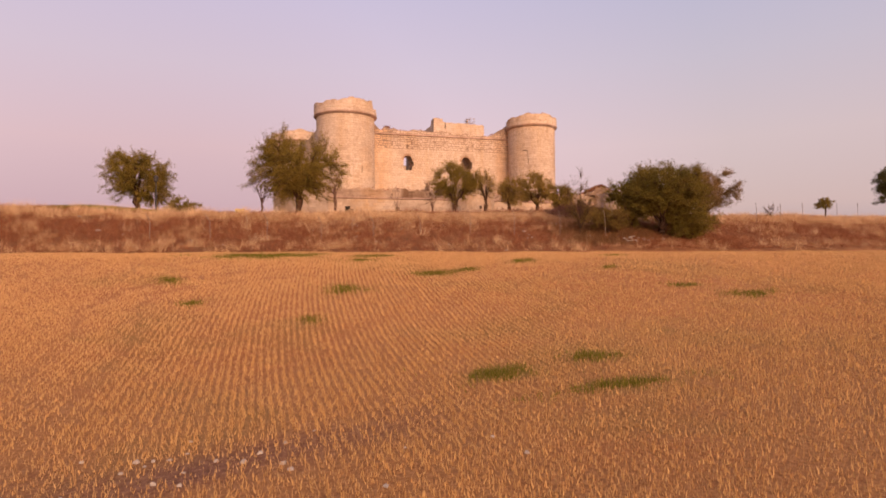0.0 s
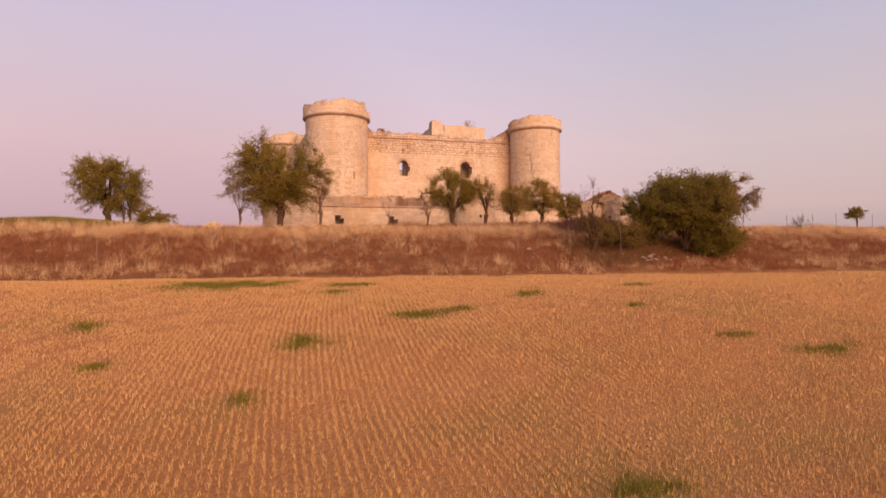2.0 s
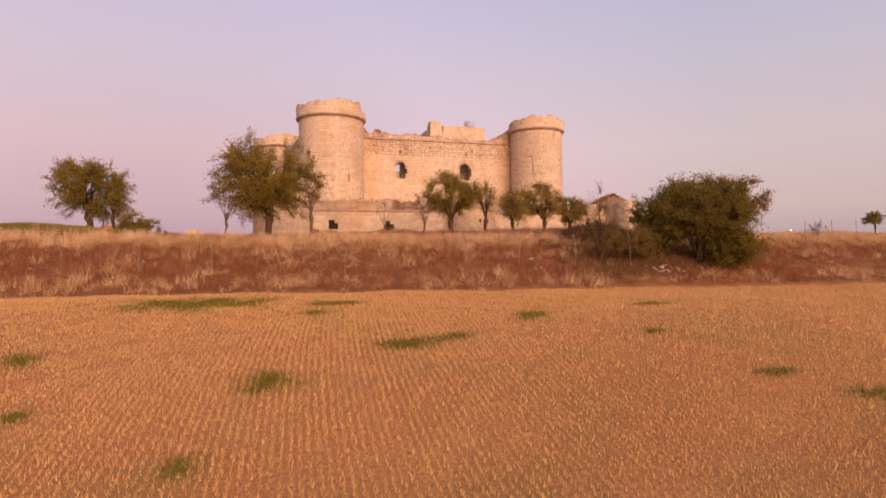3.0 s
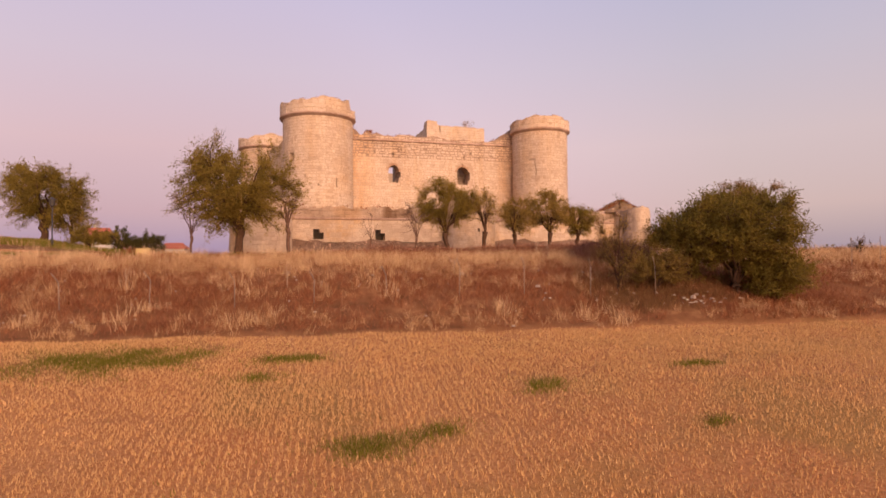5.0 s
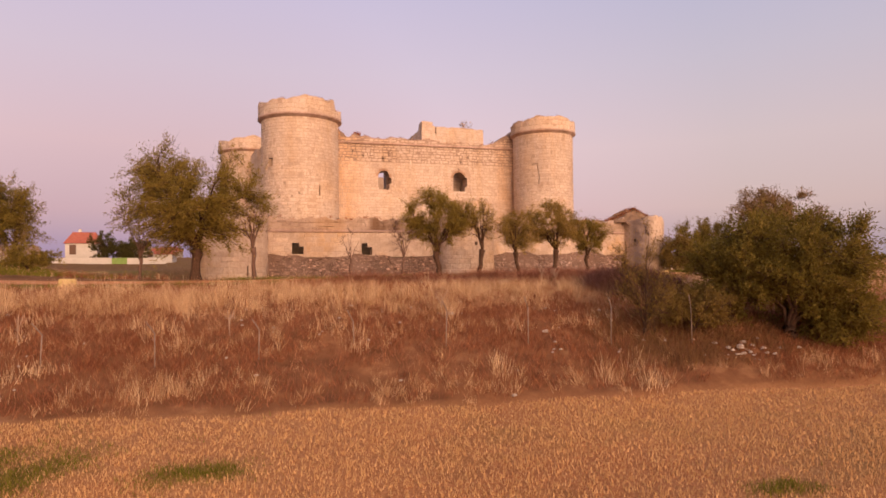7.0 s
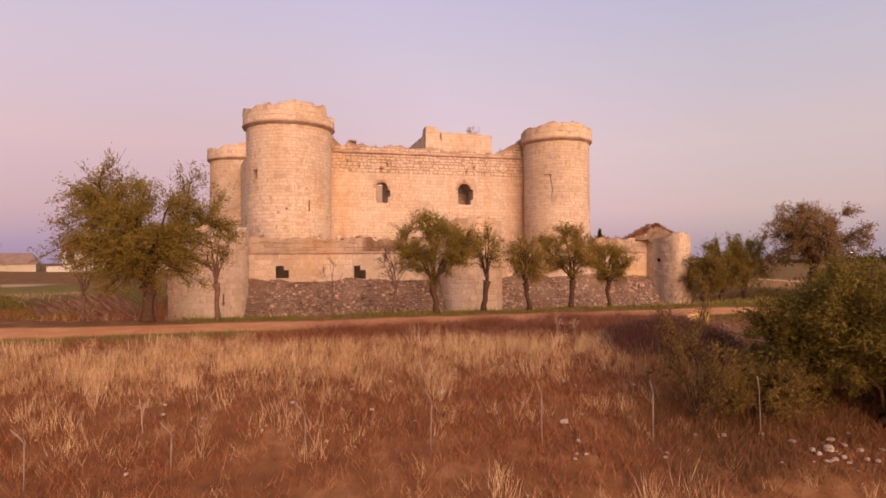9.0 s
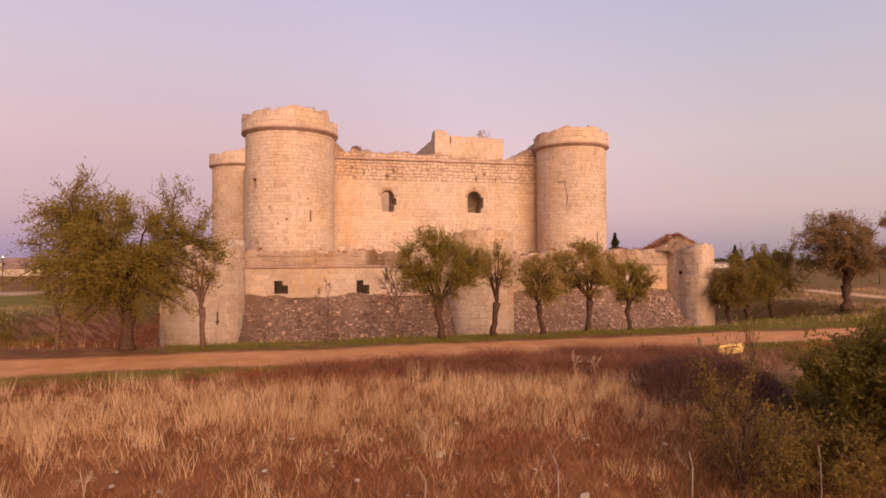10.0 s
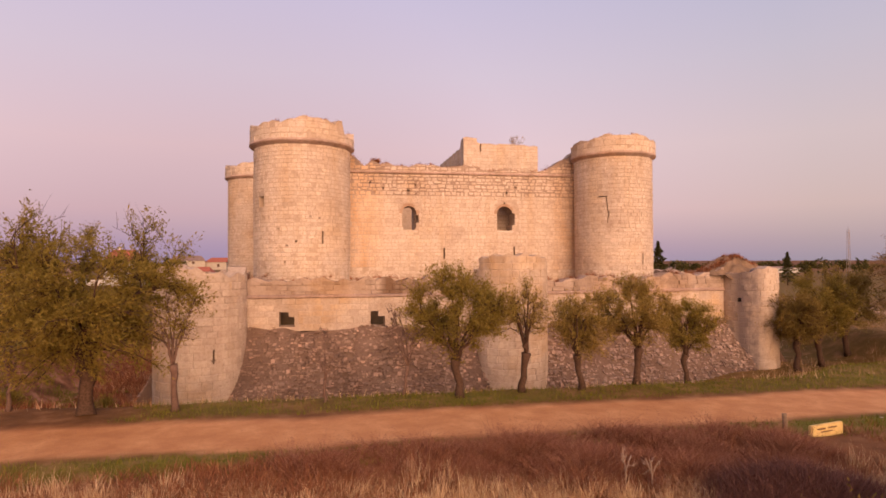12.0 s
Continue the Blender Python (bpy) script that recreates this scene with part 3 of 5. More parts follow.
def round_map(cx, cy, r):
    """u is the arc length, counted from the -y side, turning towards +x."""
    def P(u, z, out):
        a = u / r
        return (cx + math.sin(a) * (r + out), cy - math.cos(a) * (r + out), z)
    return P


def steps(a, b, s):
    n = max(1, round((b - a) / s))
    return [a + (b - a) * i / n for i in range(n + 1)]


def masonry(thing, P, u0, u1, z0, top, holes, thick, course, length, seed, core=None, face=None, label="", du=1.0, name="masonry", pieces=0, **kw):
    """A backing wall and its facing stones, as two parts."""
    rng = random.Random(seed)
    vs, fs = slab(P, steps(u0, u1, du), [z0], top, holes, thick)
    child("wall_core", mesh_from("wall_core", vs, fs, core or stone_core), thing)
    vs, fs, cells = blocks(P, u0, u1, z0, top, holes, course, length, rng, pieces=pieces, thing=thing, **kw)
    child(name, mesh_from(name, vs, fs, face or stone_tan), thing, label, kind="stuff")
    return cells


def ring(cx, cy, z, r0, r1, h, sides=64):
    """A round moulding: a band with a sloping underside and a rounded nose."""
    prof = [(r0, z - h * 0.9), (r1 - 0.05, z - h * 0.25), (r1, z), (r1 - 0.03, z + h * 0.35), (r0, z + h * 0.5)]
    vs, fs, n = [], [], len(prof)
    for i in range(sides):
        a = 2 * math.pi * i / sides
        vs += [(cx + math.sin(a) * r, cy - math.cos(a) * r, zz) for r, zz in prof]
    for i in range(sides):
        j = (i + 1) % sides
        fs += [(i * n + k, j * n + k, j * n + k + 1, i * n + k + 1) for k in range(n - 1)]
    return vs, fs


def empty(name, x, y, z):
    ob = new(name)
    ob.location = (x, y, z)
    bpy.context.view_layer.update()
    return ob


def ragged_top(base, seed, depth=0.25, s=1.0):
    def f(u):
        return base + depth * float(lumpy(np.float64(u), np.float64(seed), s, seed)) + 0.3 * depth * math.sin(7 * u + seed)
    return f


def round_tower(name, cx, cy, r, z0, cornice, top, label, seed, holes=(), band=0.26, core=None, course=0.26, length=0.44, no_band=False, lose=0.0):
    t = tagged(new(name), label, "tower")
    full = 2 * math.pi * r
    u0, u1 = -full / 2, full / 2
    masonry(t, round_map(cx, cy, r), u0, u1, z0, lambda u: cornice, list(holes), 1.1, course, length, seed, du=full / 40, name="shaft_masonry", lose=lose, pieces=300, jitter=0.006)
    if not no_band:
        vs, fs = ring(cx, cy, cornice, r - 0.02, r + band + 0.07, 0.30)
        child("string_course", mesh_from("string_course", vs, fs, stone_worn_shaded), t)
        rr = r + band
        f2 = 2 * math.pi * rr
        masonry(t, round_map(cx, cy, rr), -f2 / 2, f2 / 2, cornice + 0.08, lambda u: top(u / rr), [], 0.9, 0.36, 0.62, seed + 1, du=f2 / 72, name="parapet_masonry", lose=0.05, pieces=200, jitter=0.02, wander=0.02, face=stone_crown)
    vs = [(cx + math.sin(a) * (r - 0.3), cy - math.cos(a) * (r - 0.3), cornice - 0.1) for a in (2 * math.pi * i / 32 for i in range(32))]
    vs2 = [(x, y, z - 0.4) for x, y, z in vs]
    fs = [tuple(range(32)), tuple(range(63, 31, -1))] + [(i, i + 32, (i + 1) % 32 + 32, (i + 1) % 32) for i in range(32)]
    child("tower_floor", mesh_from("tower_floor", vs + vs2, fs, stone_core), t)
    return t


TL, TR, BL, BR = (8.15, 70.2, 3.37), (32.06, 70.3, 2.97), (3.1, 88.0, 3.2), (30.5, 100.0, 3.0)
GROUND_IN = 5.3


def tl_top(a):
    return 16.98 + 0.20 * math.sin(2.3 * a + 0.4) + 0.09 * math.sin(9 * a + 1) + 0.06 * math.sin(23 * a) - (0.75 if 0.95 < a < 1.5 else 0) - (0.35 if 0.55 < a < 0.75 else 0)


def tr_top(a):
    return 16.68 + 0.14 * math.sin(2.1 * a + 2.0) + 0.10 * math.sin(8 * a) + 0.05 * math.sin(19 * a)


def at_arc(t, x):
    """Arc length on a tower's front for a place x."""
    return t[2] * math.asin((x - t[0]) / t[2])


def pits(n, u0, u1, z0, z1, seed):
    """Small weathered hollows in the face."""
    rng, out = random.Random(seed), []
    for _ in range(n):
        u, z = rng.uniform(u0, u1), rng.uniform(z0, z1)
        out.append((u, u + rng.uniform(0.08, 0.2), z, z + rng.uniform(0.05, 0.12)))
    return out


slit_a, slit_b = at_arc(TL, 9.64), at_arc(TL, 5.55)
round_tower("corner_tower", *TL, GROUND_IN, 15.62, tl_top, "large round limestone tower with a ragged crumbling parapet", 11,
            [(slit_a - 0.06, slit_a + 0.06, 8.70, 9.55), (slit_b - 0.29, slit_b + 0.29, 11.2, 11.95)] + pits(14, -3.3, 1.5, 6.0, 10.5, 71) + pits(5, -3.4, -1.5, 10.0, 11.0, 73))
round_tower("corner_tower", *TR, GROUND_IN, 15.5, tr_top, "round limestone tower with a dark crack and low parapet", 21,
            [(at_arc(TR, 33.05) - 0.05, at_arc(TR, 33.05) + 0.05, 7.2, 8.0)] + [(at_arc(TR, x) - w, at_arc(TR, x) + w, lo, hi) for x, w, lo, hi in ((30.12, 0.36, 12.25, 12.31), (30.36, 0.03, 11.75, 12.24), (30.42, 0.03, 11.2, 11.75), (30.5, 0.035, 10.7, 11.2), (30.43, 0.03, 10.3, 10.7))], band=0.24)
round_tower("corner_tower", *BL, GROUND_IN, 15.7, lambda a: 16.9 + 0.25 * math.sin(3 * a + 1) + 0.1 * math.sin(11 * a), "round limestone tower at the rear, ruined at the top", 31)
round_tower("corner_tower", *BR, GROUND_IN, 15.7, lambda a: 16.5 + 0.2 * math.sin(3 * a), "round limestone tower at the rear corner", 41)

# front wall with its two windows and two slits
FX0, FX1, FY = 9.6, 30.2, 72.0


def front_top(u):
    x = FX0 + u
    z = 14.95 + 0.10 * math.sin(1.9 * x) + 0.07 * math.sin(5.3 * x + 1)
    z += 0.9 * max(0.0, min(1.0, (12.6 - x) / 1.2))
    z += 0.30 * max(0.0, 1 - abs(x - 13.3) / 0.5)
    z -= 0.25 * max(0.0, min(1.0, (x - 20.5) / 2.0)) * (1 if x < 27.4 else 0)
    if x > 27.4:
        z += min(1.35, 0.25 * math.floor((x - 27.4) / 0.32)) + 0.10 * math.sin(9 * x)
    return z


WINDOWS = [(15.50, 16.62, 9.9, 11.8), (23.05, 24.3, 9.85, 11.85)]


def ragged_opening(a, b, c, d, seed):
    """A broken arched opening as a row of narrow upright slots."""
    rng, out, n = random.Random(seed), [], 11
    for i in range(n):
        q = abs((i + 0.5) / n * 2 - 1)
        lo = c + rng.uniform(0, 0.10) + (0.25 * rng.random() if q > 0.75 else 0)
        hi = d - 0.62 * (1 - math.sqrt(max(0.0, 1 - q * q))) + rng.uniform(-0.05, 0.03)
        out.append((a + (b - a) * i / n, a + (b - a) * (i + 1) / n, lo, hi))
    return out


BROKEN = [r for k, w in enumerate(WINDOWS) for r in ragged_opening(*w, 40 + k)] + [(16.62, 16.80, 10.5, 11.1), (24.3, 24.52, 10.35, 11.3), (23.6, 23.74, 11.85, 12.15)]
# places beside the windows where the facing has fallen away
BARE = [(a - FX0, b - FX0, c, d) for a, b, c, d in ((16.5, 17.05, 10.2, 11.5), (15.3, 17.0, 11.5, 12.0), (15.28, 15.6, 10.4, 11.6), (24.2, 24.85, 10.1, 11.7), (23.3, 24.7, 11.6, 12.1), (22.9, 23.2, 10.9, 11.9), (16.4, 16.75, 9.7, 10.2), (24.1, 24.6, 9.75, 10.2))]
holes = [(a - FX0, b - FX0, c, d) for a, b, c, d in BROKEN] + [(18.79 - FX0 - 0.06, 18.79 - FX0 + 0.06, 7.7, 8.5), (24.46 - FX0 - 0.06, 24.46 - FX0 + 0.06, 7.9, 8.62)]
front = tagged(new("curtain_wall"), "weathered limestone curtain wall with two broken windows", "wall")
PF = flat_map(FX0, FY, FX1, FY)
masonry(front, PF, 0, FX1 - FX0, GROUND_IN, lambda u: 12.6, holes, 1.6, 0.26, 0.42, 51, name="facing_masonry", du=0.6, face=stone_front, pieces=300, jitter=0.006, bare=BARE)
masonry(front, PF, 0, FX1 - FX0, 12.6, front_top, [(u, u + w, z, z + h) for u, z, w, h in ((4.4, 13.1, 0.14, 0.1), (6.3, 12.9, 0.2, 0.12), (6.9, 13.35, 0.1, 0.16), (14.2, 12.8, 0.12, 0.2), (14.9, 13.3, 0.2, 0.08), (3.4, 13.5, 0.12, 0.12))], 1.6, 0.27, 0.42, 52, name="facing_masonry", du=0.6, core=stone_gap, face=stone_front, lose=0.004, gap=0.026, proud=(0.0, 0.07), jitter=0.028, wander=0.05, label="uneven upper courses with open joints")
bm = box_bm(bmesh.new(), FX0 + 1.3, FX1 - 0.9, FY - 0.17, FY + 0.1, 14.28, 14.46, None, 0.05)
part("string_course", bm, stone_worn_shaded, front)
for (a, b, c, d), seed in zip(WINDOWS, (3, 8)):
    # broken frames: jambs, a worn lintel arch and a sill, each an uneven block
    rng = random.Random(seed)
    w = new("window_surround")
    w.parent = front
    tagged(w, "broken stone window surround")
    for name, x0, x1, z0, z1 in [("jamb", a - rng.uniform(0.12, 0.26), a + 0.01, c + 0.28 * k, c + 0.28 * k + 0.25) for k in range(5)] + [("jamb", b + 0.22, b + rng.uniform(0.36, 0.5), c + 0.45 + 0.3 * k, c + 0.45 + 0.3 * k + 0.26) for k in range(3)] + [("window_sill", a - 0.05, b + 0.12, c - 0.14, c + 0.02)]:
        bm = box_bm(bmesh.new(), x0, x1, FY - 0.045, FY + 0.35, z0, z1, None, 0.03)
        for v in bm.verts:
            v.co += Vector((rng.uniform(-0.03, 0.03), rng.uniform(-0.02, 0.02), rng.uniform(-0.03, 0.03)))
        part(name, bm, stone_tan, w)
    for k in range(7):
        # voussoirs of the worn arch
        q0, q1 = math.pi * (k + 0.06) / 7, math.pi * (k + 0.94) / 7
        if rng.random() < 0.2:
            continue
        half, thick = (b - a) / 2, rng.uniform(0.16, 0.26)
        pts = [((a + b) / 2 - math.cos(q) * (half + r), d - 0.62 + math.sin(q) * (0.60 + r)) for q, r in ((q0, 0.0), (q1, 0.0), (q1, thick), (q0, thick))]
        o = rng.uniform(0.03, 0.07)
        child("voussoir", mesh_from("voussoir", [(x, FY - o, z) for x, z in pts] + [(x, FY + 0.4, z) for x, z in pts], [(0, 1, 2, 3), (7, 6, 5, 4), (0, 4, 5, 1), (1, 5, 6, 2), (2, 6, 7, 3), (3, 7, 4, 0)], stone_rust), w)


def side_wall(x0, y0, x1, y1, top, seed, label):
    w = tagged(new("curtain_wall"), label, "wall")
    length = math.hypot(x1 - x0, y1 - y0)
    masonry(w, flat_map(x0, y0, x1, y1), 0, length, GROUND_IN, top, [], 1.4, 0.34, 0.7, seed, name="facing_masonry", du=1.0)
    return w


side_wall(2.2, 90.0, 6.2, 70.5, ragged_top(14.9, 4.0, 0.35), 61, "limestone side wall of the castle, ragged on top")
side_wall(33.3, 71.0, 32.2, 99.5, ragged_top(14.6, 7.0, 0.35), 71, "limestone side wall of the castle in shade")
side_wall(30.0, 101.0, 3.0, 89.5, ragged_top(14.5, 9.0, 0.3), 81, "ruined limestone rear wall of the castle")

# back wall of the rooms behind the windows
side_wall(16.75, 74.7, 28.0, 74.7, lambda u: 12.7 + 0.1 * math.sin(3 * u), 85, "inner limestone wall behind the front windows")

# the higher block behind the front wall
KX0, KX1, KY0, KY1 = 23.8, 31.95, 88.0, 103.0
keep = tagged(new("keep"), "square limestone keep with a ruined top and a shrub on it", "tower")


def keep_top(u):
    return 20.05 + (0.62 if u < 1.5 else 0) - 0.06 * max(0, u - 6) + 0.08 * math.sin(5 * u)


masonry(keep, flat_map(KX0, KY0, KX1, KY0), -0.04, KX1 - KX0 + 0.04, GROUND_IN, keep_top, [(1.75, 1.87, 19.2, 20.0)], 1.0, 0.34, 0.6, 91, name="facing_masonry", du=0.4)
masonry(keep, flat_map(KX0, KY1, KX0, KY0), 0, KY1 - KY0 - 0.06, GROUND_IN, lambda u: 20.15 + 0.06 * math.sin(3 * u) + (0.5 if u > KY1 - KY0 - 1.6 else -0.02 * u), [], 1.0, 0.34, 0.6, 92, name="facing_masonry", du=0.5)
masonry(keep, flat_map(KX1, KY0, KX1, KY1), 0.06, KY1 - KY0, GROUND_IN, lambda u: 19.6, [], 1.0, 0.34, 0.6, 93, name="facing_masonry", du=1.0)
box("roof_slab", keep, stone_core, KX0 + 0.5, KX1 - 0.5, KY0 + 0.5, KY1, 18.6, 18.9)

# inner court and terrace between the two rings of walls
terrace = new("terrace", mesh_from("terrace", [(2, 65.8, 5.3), (39, 67.4, 5.3), (41, 104, 5.3), (1, 104, 5.3), (2, 65.8, -1), (39, 67.4, -1), (41, 104, -1), (1, 104, -1)],
                                   [(0, 1, 2, 3), (4, 7, 6, 5), (0, 4, 5, 1), (1, 5, 6, 2), (2, 6, 7, 3), (3, 7, 4, 0)], plain_mat("terrace_earth", (0.20, 0.13, 0.07), (0.32, 0.22, 0.12), 1.5, 0.95)))
tagged(terrace, "earth terrace between the castle's inner and outer walls", "ground", kind="structure")

# ---- outer ring ----
OL, OC, OR = (2.9, 62.6, 2.5), (21.3, 62.5, 2.3), (39.75, 64.9, 1.95)


def outer_wall(x0, y0, x1, y1, seed, holes, label, ruin, rubble=None, bare=()):
    w = tagged(new("outer_wall"), label, "wall")
    L = math.hypot(x1 - x0, y1 - y0)
    P = flat_map(x0, y0, x1, y1)
    cells = masonry(w, P, 0, L, 3.35, lambda u: 5.35, holes, 1.2, 0.40, 0.75, seed, name="band_masonry", proud=(0.0, 0.04), pieces=300, jitter=0.012, face=stone_outer, blocks_of=OUTER_BLOCKS, bare=bare)
    dx, dy = (x1 - x0) / L, (y1 - y0) / L
    # the darker stone stands for stain plus the shadow line under the moulding
    me = mesh_from("string_course", [P(u, z, o) for u in steps(0, L, 1.0) for z, o in ((5.30, 0.0), (5.36, 0.13), (5.47, 0.15), (5.53, 0.0))],
                   [(i * 4 + k, i * 4 + 4 + k, i * 4 + 5 + k, i * 4 + 1 + k) for i in range(len(steps(0, L, 1.0)) - 1) for k in range(3)], stone_worn_shaded)
    child("string_course", me, w)
    masonry(w, P, 0, L, 5.5, ruin, [], 1.1, 0.30, 0.60, seed + 1, name="parapet_masonry", core=stone_dirty, face=stone_dirty, lose=0.10, proud=(0.0, 0.09), tilt=0.02, du=0.4)
    B = flat_map(x0, y0, x1, y1, 0.60, 3.45)
    masonry(w, B, 0, L, -1.3, lambda u: 3.50 + 0.14 * math.sin(u * 0.9 + seed) + 0.10 * math.sin(u * 2.7) + 0.08 * math.sin(u * 6.3), [], 0.9, 0.145, 0.21, seed + 2, core=rubble_core, face=rubble or stone_rubble, name="batter_rubble", label="dark rubble batter with lost facing", proud=(0.03, 0.16), tilt=0.03, lose=0.22, gap=0.014, jitter=0.05, wander=0.07)
    return w


def ruin_a(u):
    return 6.42 + 0.09 * math.sin(1.7 * u) + 0.08 * math.sin(4.9 * u + 1) + 0.05 * math.sin(11 * u)


def ruin_b(u):
    return 6.30 + 0.15 * math.sin(1.1 * u + 2) + 0.10 * math.sin(4.1 * u) + max(0, 0.09 * (u - 10)) * 1.0


outer_wall(4.6, 63.0, 20.2, 63.0, 101, [(7.21 - 4.6, 7.76 - 4.6, 3.62, 4.5), (7.7 - 4.6, 8.1 - 4.6, 3.62, 4.2), (12.63 - 4.6, 13.1 - 4.6, 3.55, 4.47), (13.05 - 4.6, 13.5 - 4.6, 3.5, 4.15)], "low outer limestone wall with two square holes above a dark rubble batter", ruin_a, bare=((2.45, 3.75, 3.45, 3.7), (3.3, 3.7, 3.6, 4.35), (8.3, 9.1, 3.35, 3.65), (8.7, 9.15, 3.5, 4.3), (7.9, 8.4, 4.3, 4.6), (2.5, 2.9, 4.4, 4.62), (5.2, 5.6, 4.7, 4.9), (11.2, 11.7, 4.9, 5.15)))
outer_wall(22.2, 63.1, 38.6, 64.9, 111, [(4.4, 4.62, 4.1, 4.35), (10.3, 10.52, 4.1, 4.35)], "low outer limestone wall above a pale spotted rubble batter", ruin_b, stone_rubble_pale)
outer_wall(1.0, 104.0, 1.6, 63.4, 121, [], "low outer side wall of the castle", ruin_a)
outer_wall(41.2, 65.5, 41.6, 104.0, 131, [], "low outer side wall beside the field", ruin_b)


def low_tower(cx, cy, r, top, seed, label, holes, **kw):
    t = tagged(new("bastion"), label, "tower")
    full = 2 * math.pi * r
    masonry(t, round_map(cx, cy, r), -full / 2, full / 2, -1.3, lambda u: top(u / r), holes, 1.0, 0.37, 0.66, seed, name="facing_masonry", du=full / 60, proud=(0.005, 0.04), lose=0.01, pieces=300, **kw)
    return t


def ol_top(a):
    return 6.95 + 0.18 * math.sin(3 * a + 2) + 0.12 * math.sin(13 * a) + (0.15 if a < 0 else 0)


def oc_top(a):
    return 7.55 + 0.32 * math.cos(1.2 * a + 0.2) + 0.10 * math.sin(15 * a) - (0.6 if abs(a) > 1.25 else 0)


def or_top(a):
    return 6.75 + 0.22 * math.sin(2.5 * a + 1.2) + 0.08 * math.sin(14 * a)


low_tower(*OL, ol_top, 141, "round corner bastion of pale limestone with a slit", face=stone_outer, blocks_of=OUTER_BLOCKS, holes=[(at_arc(OL, 4.04) - 0.05, at_arc(OL, 4.04) + 0.05, 1.95, 2.75), (at_arc(OL, 4.04) - 0.12, at_arc(OL, 4.04) + 0.12, 2.1, 2.2), (-1.9, -1.0, -1.0, -0.42)])
low_tower(*OC, oc_top, 151, "half-round middle bastion with a broken parapet", face=stone_outer, blocks_of=OUTER_BLOCKS, holes=[(at_arc(OC, 21.4) - 0.12, at_arc(OC, 21.4) + 0.12, 4.2, 4.5)])
low_tower(*OR, or_top, 161, "round corner bastion with a heap of earth on top", [(at_arc(OR, 38.2) - 0.13, at_arc(OR, 38.2) + 0.13, 4.55, 4.85)], face=stone_soot, core=stone_soot, blocks_of=SOOTY_BLOCKS)


def heap(name, cx, cy, z, rx, ry, h, material, seed, label):
    vs, fs, n, m = [], [], 48, 14
    for j in range(m + 1):
        k = j / m
        for i in range(n):
            a = 2 * math.pi * i / n
            rr = (1 - k) * (1 + 0.14 * math.sin(3 * a + seed) + 0.08 * math.sin(7 * a))
            vs.append((cx + rx * rr * math.cos(a), cy + ry * rr * math.sin(a), z + h * k ** 0.9 + (0.16 * math.sin(5 * a + 9 * k + seed) + 0.10 * math.sin(11 * a - 13 * k) + 0.06 * math.sin(23 * a + 17 * k)) * min(1, 4 * (1 - k)) * min(1.0, h)))
        if j:
            fs += [((j - 1) * n + i, (j - 1) * n + (i + 1) % n, j * n + (i + 1) % n, j * n + i) for i in range(n)]
    ob = new(name, mesh_from(name, vs, fs, material, True))
    return tagged(ob, label, "mound")


earth = plain_mat("rubble_earth", (0.15, 0.088, 0.052), (0.28, 0.172, 0.108), 2.5, 0.95)
heap("earth_mound", 39.1, 65.7, 6.30, 3.1, 1.7, 1.55, earth, 1.0, "heap of reddish rubble and earth on the corner bastion")
heap("earth_mound", OL[0], OL[1], 6.2, 2.1, 2.1, 0.7, earth, 2.0, "earth fill on top of the corner bastion")
heap("earth_mound", OC[0], OC[1] + 0.3, 6.6, 1.9, 1.9, 0.9, earth, 3.0, "earth fill on top of the middle bastion")

# ---- plants ----
def tri_mesh(name, V, material, corners=3):
    """A mesh of loose faces from an array (n, corners, 3)."""
    n = len(V)
    me = bpy.data.meshes.new(name)
    me.vertices.add(n * corners)
    me.vertices.foreach_set("co", V.reshape(-1).astype(np.float32))
    me.loops.add(n * corners)
    me.loops.foreach_set("vertex_index", np.arange(n * corners, dtype=np.int32))
    me.polygons.add(n)
    me.polygons.foreach_set("loop_start", np.arange(0, n * corners, corners, dtype=np.int32))
    me.update(calc_edges=True)
    me.materials.append(material)
    return me


def blade_set(name, x, y, h, w, lean, material, rs, label, category, z=None, curl=0.0):
    """Loose blades standing at the given places."""
    n = len(x)
    z = ground_z(x, y) - 0.02 if z is None else z
    a, b = rs.uniform(0, 2 * np.pi, n), rs.uniform(0, 2 * np.pi, n)
    l = lean * h * rs.uniform(0.2, 1.0, n)
    base = np.stack([x, y, z], -1)
    side = np.stack([np.cos(a) * w, np.sin(a) * w, 0 * w], -1) / 2
    tip = base + np.stack([np.cos(b) * l, np.sin(b) * l, h], -1)
    if curl:
        mid = base + np.stack([np.cos(b) * l * 0.3, np.sin(b) * l * 0.3, h * 0.6], -1)
        V = np.stack([base - side, base + side, mid + side * 0.8, tip, mid - side * 0.8], 1)
        me = tri_mesh(name, V, material, 5)
    else:
        me = tri_mesh(name, np.stack([base - side, base + side, tip], 1), material)
    ob = new(name, me)
    return tagged(ob, label, category, kind="stuff")


rs = np.random.RandomState(5)


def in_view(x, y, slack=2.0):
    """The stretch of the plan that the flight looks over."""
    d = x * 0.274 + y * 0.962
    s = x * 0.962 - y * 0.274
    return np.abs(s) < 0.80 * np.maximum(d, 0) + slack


def bank(x, y):
    return y - edge_y(x)


def scatter(n, x0, x1, y0, y1, keep_fn):
    x, y = rs.uniform(x0, x1, n), rs.uniform(y0, y1, n)
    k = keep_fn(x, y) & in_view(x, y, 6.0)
    return x[k], y[k]


